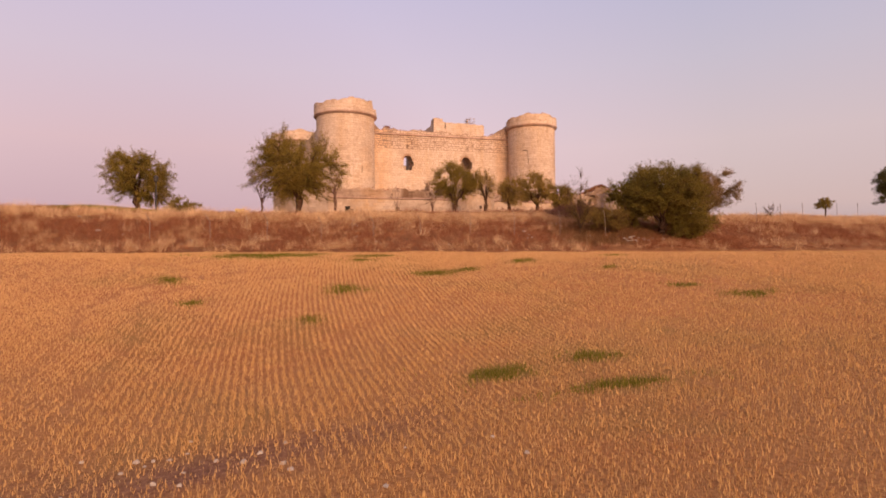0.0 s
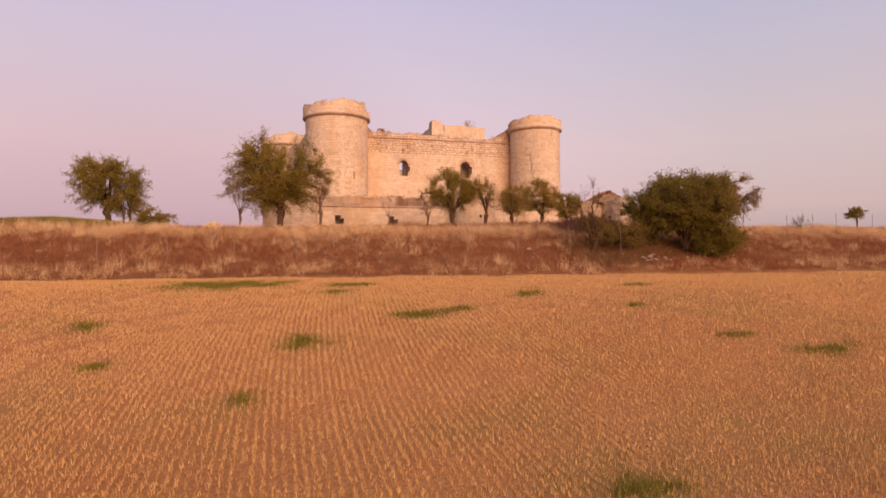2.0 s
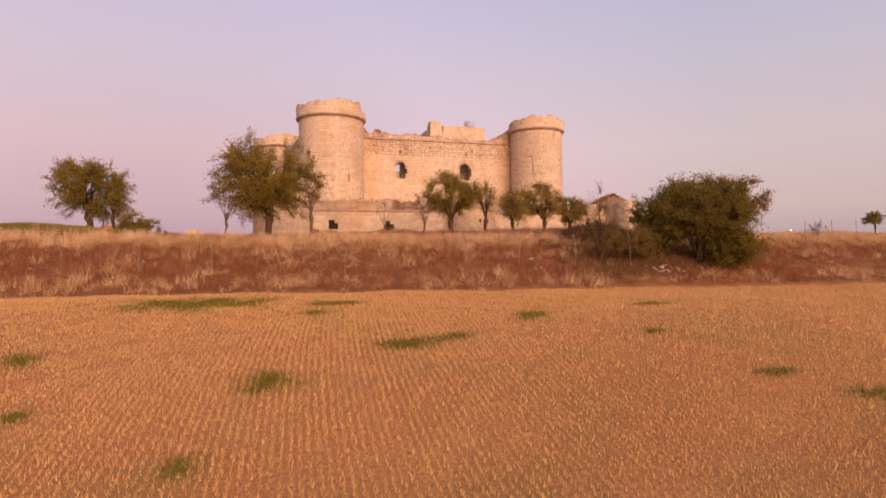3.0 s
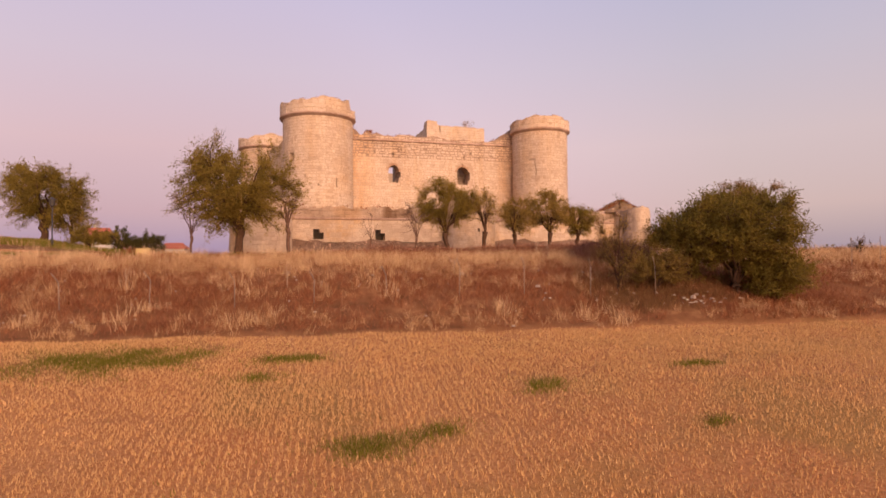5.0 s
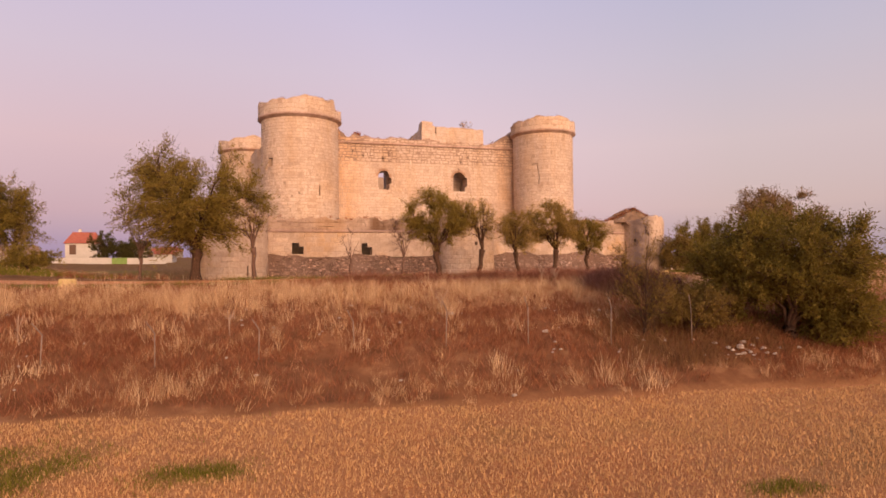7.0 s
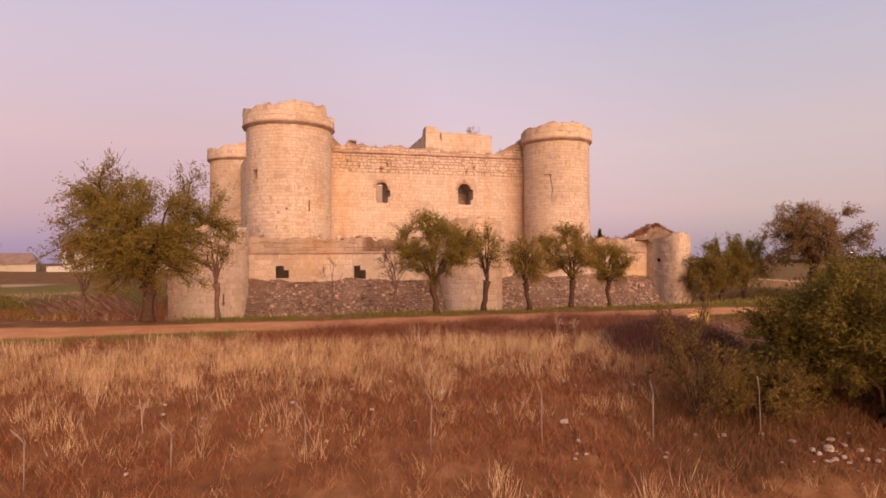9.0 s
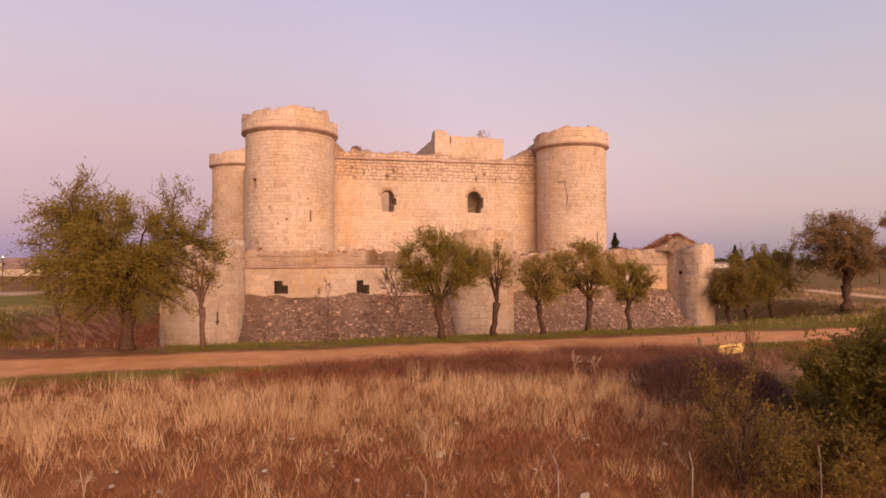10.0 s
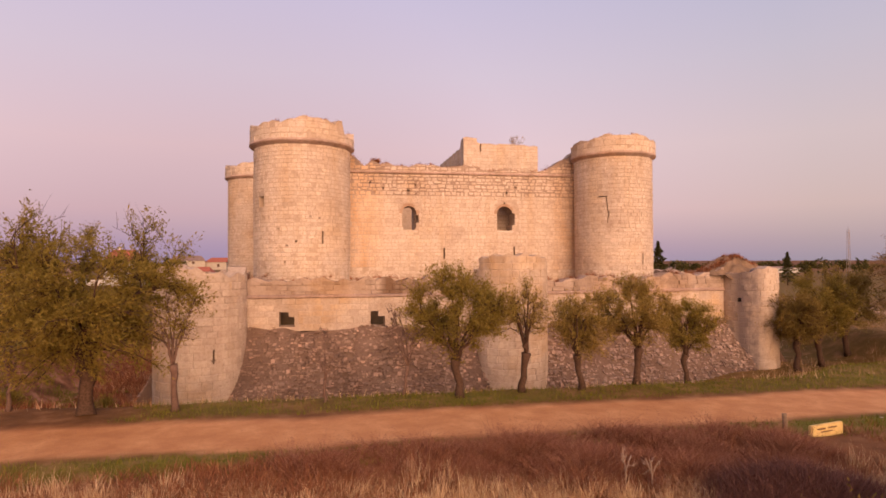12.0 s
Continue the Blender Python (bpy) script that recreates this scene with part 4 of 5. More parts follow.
# stubble in drilled rows
row, step = 0.155, 0.0085
rows_x = np.arange(-42, 52, row)
along = np.arange(-14, 33, step)
RX, RY = np.meshgrid(rows_x, along)
RX, RY = RX.ravel(), RY.ravel()
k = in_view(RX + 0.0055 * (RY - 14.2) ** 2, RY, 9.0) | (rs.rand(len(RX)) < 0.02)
RX, RY = RX[k], RY[k]
bend = 0.02 * np.clip(-RX - 1, 0, 30) ** 1.35
neat = np.exp(-((RX - 3) / 11.0) ** 2 - ((RY - 15) / 10.0) ** 2)
x = RX + 0.0055 * (RY - 14.2) ** 2 + bend * np.sin((RY - 8) * 0.12) + rs.normal(0, 1.0, len(RX)) * (0.05 - 0.027 * neat)
y = RY
thin = 0.75 + 0.35 * lumpy(x, y, 0.35, 1.0) + 0.30 * lumpy(x, y, 3.3, 4.0) + 0.35 * lumpy(x, y, 9.0, 2.0)
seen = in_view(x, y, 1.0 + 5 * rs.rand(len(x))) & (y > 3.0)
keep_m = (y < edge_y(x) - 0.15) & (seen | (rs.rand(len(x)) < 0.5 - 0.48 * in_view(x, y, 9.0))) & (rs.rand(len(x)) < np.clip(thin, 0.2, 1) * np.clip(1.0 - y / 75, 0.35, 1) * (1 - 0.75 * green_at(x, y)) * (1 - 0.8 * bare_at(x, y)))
# a pair of shallow wheel ruts that curve along one side of the field
rut_x, rut_y = (-4.4, -4.2, -4.1, -4.6, -4.2, -2.8, -1.3, 1.0), (6.0, 12.8, 16.9, 19.2, 21.5, 22.6, 23.2, 23.5)
gap_to = np.full(len(x), 9.0)
for ax, ay, bx, by in zip(rut_x[:-1], rut_y[:-1], rut_x[1:], rut_y[1:]):
    q = np.clip(((x - ax) * (bx - ax) + (y - ay) * (by - ay)) / ((bx - ax) ** 2 + (by - ay) ** 2), 0, 1)
    gap_to = np.minimum(gap_to, np.hypot(x - ax - q * (bx - ax), y - ay - q * (by - ay)))
keep_m &= rs.rand(len(x)) > 0.75 * np.exp(-((gap_to - 0.75) / 0.16) ** 2)
x, y, seen = x[keep_m], y[keep_m], seen[keep_m]
h = rs.uniform(0.05, 0.12, len(x))
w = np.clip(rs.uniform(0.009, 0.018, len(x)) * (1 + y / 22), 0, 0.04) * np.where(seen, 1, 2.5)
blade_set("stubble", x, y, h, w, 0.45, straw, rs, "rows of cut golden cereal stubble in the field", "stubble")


def clumped(n, x0, x1, y0, y1, keep_fn, per, spread):
    x, y = scatter(n, x0, x1, y0, y1, keep_fn)
    k = np.hypot((x - 25.4) / 1.3, (y - 42.0) / 1.5) > 1
    x, y = x[k], y[k]
    size = rs.uniform(0.6, 1.3, len(x))
    size = np.repeat(size, per)
    x, y = np.repeat(x, per), np.repeat(y, per)
    return x + rs.normal(0, spread, len(x)), y + rs.normal(0, spread, len(y)), size


# cut straw lying between the rows
x, y = scatter(420000, -30, 40, 3, 32, lambda x, y: (bank(x, y) < -0.2) & (rs.rand(len(x)) < 0.75 + 0.35 * lumpy(x, y, 0.5, 8.0)))
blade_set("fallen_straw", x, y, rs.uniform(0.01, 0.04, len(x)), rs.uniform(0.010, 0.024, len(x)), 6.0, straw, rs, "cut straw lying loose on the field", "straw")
# green weeds in the field
gp = np.array(GREEN)
gp = gp[rs.choice(len(gp), 70000, p=gp[:, 2] * gp[:, 3] / (gp[:, 2] * gp[:, 3]).sum())]
x, y = gp[:, 0] + rs.normal(0, 1.1, len(gp)) * gp[:, 2], gp[:, 1] + rs.normal(0, 1.1, len(gp)) * gp[:, 3]
k = (0.85 * green_at(x, y) + 0.3 * lumpy(x, y, 3.0, 2.0) > 1.0 * rs.rand(len(x))) & (bank(x, y) < 0)
x, y = x[k], y[k]
blade_set("weed_patches", x, y, rs.uniform(0.06, 0.17, len(x)), rs.uniform(0.012, 0.028, len(x)), 0.9, grass_green, rs, "patches of green weeds between the stubble", "weeds")

def bramble_at(x, y):
    """The thicket: a belt along the track's near side, thinning towards its ends."""
    wide = 0.9 + 1.2 * smooth((x - 14) / 5)
    return np.exp(-np.abs((x - 16.8) / 8.0) ** 4 - ((y - 42.6 + 0.7 * wide - 0.7 + 0.5 * lumpy(x, y, 0.7, 4.0)) / wide) ** 2)


# reddish dry weeds on the bank
x, y, s = clumped(36000, -40, 60, 28, 44.5, lambda x, y: (bank(x, y) > 0.3) & (y < 43.2) & (lumpy(x, y, 0.5, 2.0) + 0.9 * np.exp(-((bank(x, y) - 4.6) / 1.8) ** 2) > rs.uniform(-0.7, 0.9, len(x))), 16, 0.16)
blade_set("dry_weeds", x, y, s * rs.uniform(0.10, 0.38, len(x)), rs.uniform(0.010, 0.026, len(x)), 1.2, weed_brown, rs, "reddish-brown dry weeds covering the bank", "weeds")
x, y, s = clumped(15000, -40, 60, 28, 44.5, lambda x, y: (bank(x, y) > 0.8) & (y < 42.4) & (bramble_at(x, y) < 0.3) & (0.55 * smooth((x + 9) / 14) * smooth((bank(x, y) - 1.5) / 4) + 0.5 * lumpy(x, y, 0.9, 7.0) + 0.5 * np.exp(-((bank(x, y) - 6.6) / 1.4) ** 2) > rs.uniform(0.0, 1.4, len(x))), 16, 0.13)
blade_set("pale_dry_stalks", x, y, s * rs.uniform(0.12, 0.42, len(x)), rs.uniform(0.006, 0.013, len(x)), 1.1, stalk_pink, rs, "thin pinkish dry stalks all over the bank", "weeds")
# straw-coloured tall grass: along the bank's foot and its top
x, y, s = clumped(26000, -40, 60, 28, 44.5, lambda x, y: (bank(x, y) > -0.1) & (y < 42.9) & (bramble_at(x, y) < rs.uniform(0.15, 0.6, len(x))) & (0.42 * np.exp(-((bank(x, y) - 0.9) / 0.7) ** 2) + 0.14 * np.exp(-((bank(x, y) - 4.3) / 0.9) ** 2) + 1.15 * np.exp(-((bank(x, y) - 8.6) / 2.0) ** 2) + 0.32 * lumpy(x, y, 0.8, 6.0) > rs.uniform(0.0, 1.1, len(x)) / (1 - 0.9 * np.maximum(np.exp(-((x - 21.5) / 5.5) ** 2 - ((y - 33) / 3.4) ** 2), np.exp(-((x - 28) / 4.5) ** 2 - ((y - 41) / 2.6) ** 2)))), 26, 0.10)
blade_set("tall_dry_grass", x, y, s * rs.uniform(0.18, 0.5, len(x)) * np.clip((42.8 - y) / 2.5, 0.3, 1), rs.uniform(0.007, 0.015, len(x)), 0.9, straw_pale, rs, "tall straw-coloured dry grass on the bank", "grass")
# pale plumes standing above the rest
x, y, s = clumped(8000, -40, 60, 28, 44.5, lambda x, y: (bank(x, y) > 0.2) & (y < 42.6) & (bramble_at(x, y) < 0.35) & (0.25 * np.exp(-((bank(x, y) - 1.0) / 0.8) ** 2) + 0.12 * np.exp(-((bank(x, y) - 4.3) / 0.9) ** 2) + 1.05 * np.exp(-((bank(x, y) - 8.4) / 1.8) ** 2) + 0.3 * lumpy(x, y, 1.3, 4.0) > rs.uniform(0.1, 1.0, len(x)) / (1 - 0.9 * np.maximum(np.exp(-((x - 21.5) / 5.5) ** 2 - ((y - 33) / 3.4) ** 2), np.exp(-((x - 28) / 4.5) ** 2 - ((y - 41) / 2.6) ** 2)))), 40, 0.17)
blade_set("pale_grass_tufts", x, y, s * rs.uniform(0.25, 0.65, len(x)), rs.uniform(0.007, 0.015, len(x)), 0.6, straw_light, rs, "pale feathery tufts of dry grass on the bank", "grass")
# dark low weeds below the bushes
x, y, s = clumped(2600, 15.5, 27, 31.0, 36.5, lambda x, y: (bank(x, y) > 0.7) & (np.exp(-((x - 20.6) / 3.6) ** 4 - ((y - 33.6) / 2.0) ** 4) > rs.uniform(0.1, 0.9, len(x))) & (np.hypot((x - 21.4) / 1.0, (y - 31.95) / 0.4) > 1), 18, 0.15)
blade_set("dark_weeds", x, y, s * rs.uniform(0.10, 0.40, len(x)), rs.uniform(0.010, 0.024, len(x)), 1.2, weed_dark, rs, "dark brown and green weeds below the bushes", "weeds")
# rough growth in the moat beside the castle
x, y, s = clumped(2600, -5.0, 4, 50.8, 72, lambda x, y: lumpy(x, y, 0.7, 3.0) > rs.uniform(-1.2, 0.8, len(x)), 11, 0.18)
x2, y2, s2 = clumped(3500, -7, 3, 70, 104, lambda x, y: lumpy(x, y, 0.5, 3.0) > rs.uniform(-1.2, 0.6, len(x)), 8, 0.3)
x, y, s = np.concatenate([x, x2]), np.concatenate([y, y2]), np.concatenate([s, s2 * 1.3])
blade_set("moat_weeds", x, y, s * rs.uniform(0.15, 0.5, len(x)), rs.uniform(0.02, 0.045, len(x)), 0.8, weed_brown, rs, "dry brown weeds in the shaded moat", "weeds")
x, y = scatter(110000, -24, -2.5, 51.0, 68, lambda x, y: lumpy(x, y, 0.6, 3.0) + 0.5 * smooth((-4.5 - x) / 3) > rs.uniform(-0.2, 1.0, len(x)))
blade_set("moat_grass", x, y, rs.uniform(0.08, 0.3, len(x)), rs.uniform(0.02, 0.045, len(x)), 0.7, grass_green, rs, "rough green grass on the moat's slope", "grass")
# thicket of dead brambles along the track
x, y, s = clumped(24000, 5, 32, 37.0, 43.8, lambda x, y: bramble_at(x, y) > rs.uniform(0.2, 0.9, len(x)), 22, 0.2)
blade_set("bramble_thicket", x, y, s * rs.uniform(0.2, 0.75, len(x)) * (0.55 + 0.55 * lumpy(x, y, 1.9, 2.0)).clip(0.15, None), rs.uniform(0.008, 0.020, len(x)), 2.2, bramble_mat, rs, "dark reddish thicket of dead brambles by the track", "thicket")
# an older, greyer mound of brambles spilling down the bank
x, y, s = clumped(5200, 17.6, 24.6, 36.2, 41.5, lambda x, y: np.hypot((x - 21.3 - 0.35 * (38.4 - y)) / 2.5, (y - 38.4) / 1.7) < rs.uniform(0.6, 1.0, len(x)), 26, 0.16)
rise = 0.95 * np.clip(1 - np.hypot((x - 21.3 - 0.35 * (38.4 - y)) / 2.6, (y - 38.4) / 1.8), 0, 1) ** 0.6
blade_set("bramble_mound", x, y, rs.uniform(0.15, 0.5, len(x)), rs.uniform(0.008, 0.016, len(x)), 1.6, bramble_grey, rs, "purple-grey mound of old tangled brambles on the bank", "thicket", z=ground_z(x, y) - 0.05 + rise * rs.rand(len(x)))
# short grass on the verges and in the moat
x, y = scatter(240000, -45, 75, 40.3, 57, lambda x, y: (((y > 48.2) & (x > 3 + 2 * lumpy(x, y, 1.0))) | ((y < 44.2) & ((y > 42.6) | (x > 26.8)))) & (lumpy(x, y, 0.7, 5.0) > rs.uniform(-1.3, 0.2, len(x))))
blade_set("verge_grass", x, y, rs.uniform(0.06, 0.22, len(x)), rs.uniform(0.015, 0.035, len(x)), 0.6, grass_green, rs, "short green grass on the track's verges", "grass")
x, y = scatter(110000, -45, 85, 50.3, 80, lambda x, y: (lumpy(x, y, 0.6, 9.0) > rs.uniform(-0.5, 1.0, len(x))))
blade_set("verge_dry_grass", x, y, rs.uniform(0.12, 0.45, len(x)), rs.uniform(0.015, 0.03, len(x)), 0.5, straw_pale, rs, "dry grass between the track and the moat", "grass")


def bezier(p0, p1, p2, n):
    t = np.linspace(0, 1, n)[:, None]
    return (1 - t) ** 2 * p0 + 2 * t * (1 - t) * p1 + t * t * p2


def make_tree(name, label, x, y, height, spread, trunk_h, trunk_r, leaf, seed, base=None, limbs=6, boughs=60, twigs=8, twig=0.5, leaves=14, size=0.05, slim=0.6, up=0.25, shell=0.5, gaps=-0.55, shift=(0.0, 0.0), bare_top=0.0, ragged=0.16, category="tree", group="", z=None, wood=None, sink=0.05):
    """A pollard: trunk, limbs that fan out from its head, boughs that fill an uneven dome, fine twigs and small leaves along them."""
    rn = np.random.RandomState(seed)
    base = trunk_h * 1.1 if base is None else base
    cz = base + 0.40 * (height - base)
    middle = np.array([shift[0], shift[1], cz])

    def outline(d):
        a, e = np.arctan2(d[:, 1], d[:, 0]), d[:, 2]
        return 1 + ragged * np.sin(3 * a + seed) + 0.6 * ragged * np.sin(5 * a + 4 * e + 2 * seed) + 0.5 * ragged * np.sin(9 * a - 7 * e + seed)

    def to_crown(d, r):
        tall = np.where(d[:, 2] > 0, height - cz, cz - base)
        return middle + d * (r * outline(d))[:, None] * np.stack([0 * tall + spread, 0 * tall + spread, tall], -1)

    wood_v, wood_f = [], []

    def add_tube(pts, radii, sides):
        v, f = tube([Vector(p) for p in pts], radii, sides)
        n = len(wood_v)
        wood_v.extend(v)
        wood_f.extend(tuple(i + n for i in q) for q in f)

    lean = np.array([rn.uniform(-0.14, 0.14), rn.uniform(-0.08, 0.08), 1.0])
    trunk_pts = [lean * trunk_h * k / 5 + np.append(rn.uniform(-1, 1, 2), 0) * trunk_r * 0.55 * (k > 0) for k in range(6)]
    add_tube(trunk_pts, [trunk_r * f for f in (1.35, 1.05, 0.9, 0.88, 1.05, 1.4)], 9)
    head = trunk_pts[-1] - np.array([0, 0, trunk_r * 0.5])
    # main limbs
    limb_pts, limb_tan, limb_rad = [], [], []
    az = 2 * np.pi * (np.arange(limbs) + rn.uniform(-0.3, 0.3, limbs)) / limbs
    el = rn.uniform(0.15, 1.25, limbs)
    d = np.stack([np.cos(az) * np.cos(el), np.sin(az) * np.cos(el), np.sin(el)], -1)
    for tip in to_crown(d, rn.uniform(0.62, 0.85, limbs)):
        out = tip - head
        bend = head + out * np.array([0.28, 0.28, 0.5]) + rn.normal(0, 0.08, 3) * spread * 0.5
        pts = bezier(head, bend, tip, 9)
        pts[2:-1] += rn.normal(0, 0.025 * spread, (6, 3))
        rad = trunk_r * rn.uniform(0.42, 0.6) * (1 - 0.86 * np.linspace(0, 1, 9))
        add_tube(pts, [max(r, 0.012) for r in rad], 6)
        limb_pts.append(pts[2:])
        limb_tan.append(np.gradient(pts, axis=0)[2:])
        limb_rad.append(rad[2:])
    LP, LT, LR = np.concatenate(limb_pts), np.concatenate(limb_tan), np.concatenate(limb_rad)
    # boughs towards places all over the crown
    d = rn.normal(size=(boughs * 3, 3))
    d[:, 2] += 0.25
    d /= np.linalg.norm(d, axis=1, keepdims=True)
    goal = to_crown(d, rn.uniform(0.12, 1.0, len(d)) ** shell)
    keep = lumpy(goal[:, 0] * 2.2 / spread + seed, goal[:, 1] * 2.2 / spread + goal[:, 2] * 2.6 / spread, 1.0, seed) > gaps
    goal = goal[keep][:boughs]
    ends, dirs = [], []
    for g in goal:
        gap = LP - g
        cost = np.linalg.norm(gap, axis=1) + 0.8 * np.maximum(gap[:, 2], 0) + 0.25 * np.maximum(np.linalg.norm(LP - middle, axis=1) - np.linalg.norm(g - middle), 0)
        k = int(np.argmin(cost))
        far = np.linalg.norm(g - LP[k])
        t = LT[k] / (np.linalg.norm(LT[k]) + 1e-6)
        pts = bezier(LP[k], LP[k] + (t * 0.45 + np.array([0, 0, 0.12])) * far, g, 6)
        pts[1:-1] += rn.normal(0, 0.03, (4, 3)) * far
        r0 = min(LR[k] * 0.6, 0.02 + 0.02 * far)
        add_tube(pts, [max(r0 * (1 - 0.8 * q), 0.007) for q in np.linspace(0, 1, 6)], 4)
        q = rn.uniform(0.25, 1.0, twigs) * 5
        i = np.minimum(q.astype(int), 4)
        ends.append(pts[i] + (pts[i + 1] - pts[i]) * (q - i)[:, None])
        dirs.append((pts[i + 1] - pts[i]) / (np.linalg.norm(pts[i + 1] - pts[i], axis=1, keepdims=True) + 1e-6))
    P, T = np.concatenate(ends), np.concatenate(dirs)
    n = len(P)
    D = T * 0.7 + (P - middle) / spread * 0.6 + np.array([0, 0, up]) + rn.normal(0, 0.42, (n, 3))
    D /= np.linalg.norm(D, axis=1, keepdims=True)
    L = twig * rn.uniform(0.5, 1.3, (n, 1))
    tips = P + D * L
    tips[:, 2] = np.maximum(tips[:, 2], 0.05)
    # twigs: thin three-sided spikes
    s1 = np.cross(D, rn.normal(size=(n, 3)))
    s1 /= np.linalg.norm(s1, axis=1, keepdims=True) + 1e-6
    s2 = np.cross(D, s1)
    w = 0.006 + 0.006 * twig
    corners = [P + s1 * w, P - s1 * w * 0.5 + s2 * w * 0.87, P - s1 * w * 0.5 - s2 * w * 0.87]
    m = len(wood_v)
    wood_v.extend(np.stack([*corners, tips], 1).reshape(-1, 3))
    wood_f.extend(f for i in range(m, m + 4 * n, 4) for f in ((i, i + 1, i + 3), (i + 1, i + 2, i + 3), (i + 2, i, i + 3)))
    t = empty(name, x, y, float(ground_z(x, y)) - sink if z is None else z)
    tagged(t, label, category, group)
    child("trunk", mesh_from("trunk", wood_v, wood_f, wood or bark, True), t)
    if leaves:
        keep = rn.rand(n) > bare_top * np.clip((P[:, 2] / height - 0.6) / 0.35, 0, 1)
        P, D, L = P[keep], D[keep], L[keep]
        n = len(P) * leaves
        q = rn.uniform(0.1, 1.08, (n, 1))
        C = np.repeat(P, leaves, 0) + np.repeat(D * L, leaves, 0) * q + rn.normal(0, 0.13 * twig, (n, 3))
        C[:, 2] = np.maximum(C[:, 2], 0.03)
        u = np.repeat(D, leaves, 0) * 0.7 + rn.normal(0, 0.6, (n, 3))
        u /= np.linalg.norm(u, axis=1, keepdims=True)
        v = np.cross(u, rn.normal(size=(n, 3)))
        v /= np.linalg.norm(v, axis=1, keepdims=True) + 1e-6
        l = size * rn.uniform(0.6, 1.4, (n, 1))
        child("crown", tri_mesh("crown", np.stack([C - u * l, C + v * l * slim, C + u * l], 1), leaf), t)
    return t


POLL = "pollarded tree beside the dirt track"
row_g = "row of trees along the moat"
make_tree("tree", "large spreading olive-green tree with a thick forked trunk", 1.9, 49.5, 7.0, 4.0, 1.7, 0.26, leaf_green, 14, base=1.5, limbs=8, boughs=218, twigs=11, twig=0.78, leaves=30, size=0.068, up=0.2, bare_top=0.55, gaps=-0.95, shift=(-0.35, 0.0), group=row_g)
make_tree("tree", "slender tree with thin upright twigs and loose olive leaves", 4.9, 49.5, 4.9, 1.15, 1.75, 0.12, leaf_olive, 2, base=2.0, limbs=6, boughs=34, twigs=7, twig=0.5, leaves=3, size=0.045, up=0.9, wood=twig_red, group=row_g)
make_tree("tree", "small crooked leafless tree with pale twigs", 10.2, 50.0, 3.0, 0.75, 0.9, 0.06, leaf_rust, 3, limbs=4, boughs=14, twigs=6, twig=0.35, leaves=0, up=0.8, wood=twig_red, group=row_g)
make_tree("tree", "bare tree with thin reddish twigs", 13.3, 50.5, 3.7, 1.05, 1.2, 0.07, leaf_rust, 4, limbs=6, boughs=40, twigs=9, twig=0.45, leaves=1, size=0.03, up=0.8, wood=twig_red, group=row_g)
make_tree("tree", "bushy green " + POLL, 15.5, 49.8, 5.1, 2.15, 1.55, 0.17, leaf_green, 5, base=1.75, limbs=8, boughs=121, twigs=10, twig=0.62, leaves=26, size=0.055, up=0.35, gaps=-0.95, group=row_g)
make_tree("tree", "sparse pale green " + POLL, 18.2, 50.2, 4.6, 1.45, 1.65, 0.15, leaf_olive, 6, base=1.9, limbs=7, boughs=55, twigs=8, twig=0.56, leaves=11, size=0.052, up=0.7, group=row_g)
make_tree("tree", "small olive-green " + POLL, 20.8, 50.2, 4.1, 1.5, 1.5, 0.13, leaf_olive, 7, base=1.6, limbs=7, boughs=74, twigs=9, twig=0.53, leaves=23, size=0.052, up=0.4, gaps=-0.95, group=row_g)
make_tree("tree", "broad olive-green " + POLL, 23.5, 50.6, 4.6, 1.9, 1.55, 0.15, leaf_olive, 8, base=1.7, limbs=8, boughs=101, twigs=9, twig=0.56, leaves=24, size=0.053, up=0.35, gaps=-0.95, group=row_g)
make_tree("tree", "small green " + POLL, 26.2, 51.0, 3.7, 1.35, 1.35, 0.12, leaf_green, 9, base=1.45, limbs=7, boughs=67, twigs=9, twig=0.50, leaves=23, size=0.052, up=0.35, gaps=-0.95, group=row_g)
make_tree("tree", "small bare tree with fine twigs", -1.0, 50.4, 4.2, 1.3, 1.2, 0.08, leaf_rust, 10, limbs=7, boughs=44, twigs=9, twig=0.5, leaves=1, size=0.03, up=0.7, wood=twig_red, group=row_g)
# trees on the mound and in the meadow
make_tree("tree", "round dense green tree on the grassy mound", -12.1, 60.0, 5.9, 3.0, 1.5, 0.27, leaf_green, 12, base=1.1, limbs=8, boughs=150, twigs=10, twig=0.75, leaves=26, size=0.078, up=0.0, gaps=-0.95)
make_tree("tree", "thin drooping tree beside the larger one on the mound", -10.6, 60.6, 4.3, 1.6, 1.5, 0.13, leaf_olive, 13, base=0.9, limbs=6, boughs=51, twigs=8, twig=0.69, leaves=14, size=0.072, up=-0.3)
for k, (x, y, hgt, spr, lf) in enumerate(((41.3, 62.0, 5.0, 1.8, leaf_dull), (44.3, 63.3, 6.4, 2.3, leaf_green), (47.6, 64.5, 6.3, 2.5, leaf_olive))):
    make_tree("tree", "small green tree in the meadow beside the castle", x, y, hgt, spr, 2.0, 0.2, lf, 20 + k, base=1.9, limbs=7, boughs=98, twigs=9, twig=0.69, leaves=24, size=0.072, up=0.3, gaps=-0.95)
make_tree("tree", "broad tree with rusty autumn leaves in the meadow", 49.3, 59.2, 7.2, 3.9, 1.8, 0.28, leaf_rust, 24, base=2.2, limbs=8, boughs=172, twigs=10, twig=0.81, leaves=26, size=0.078, up=0.2, gaps=-0.95)
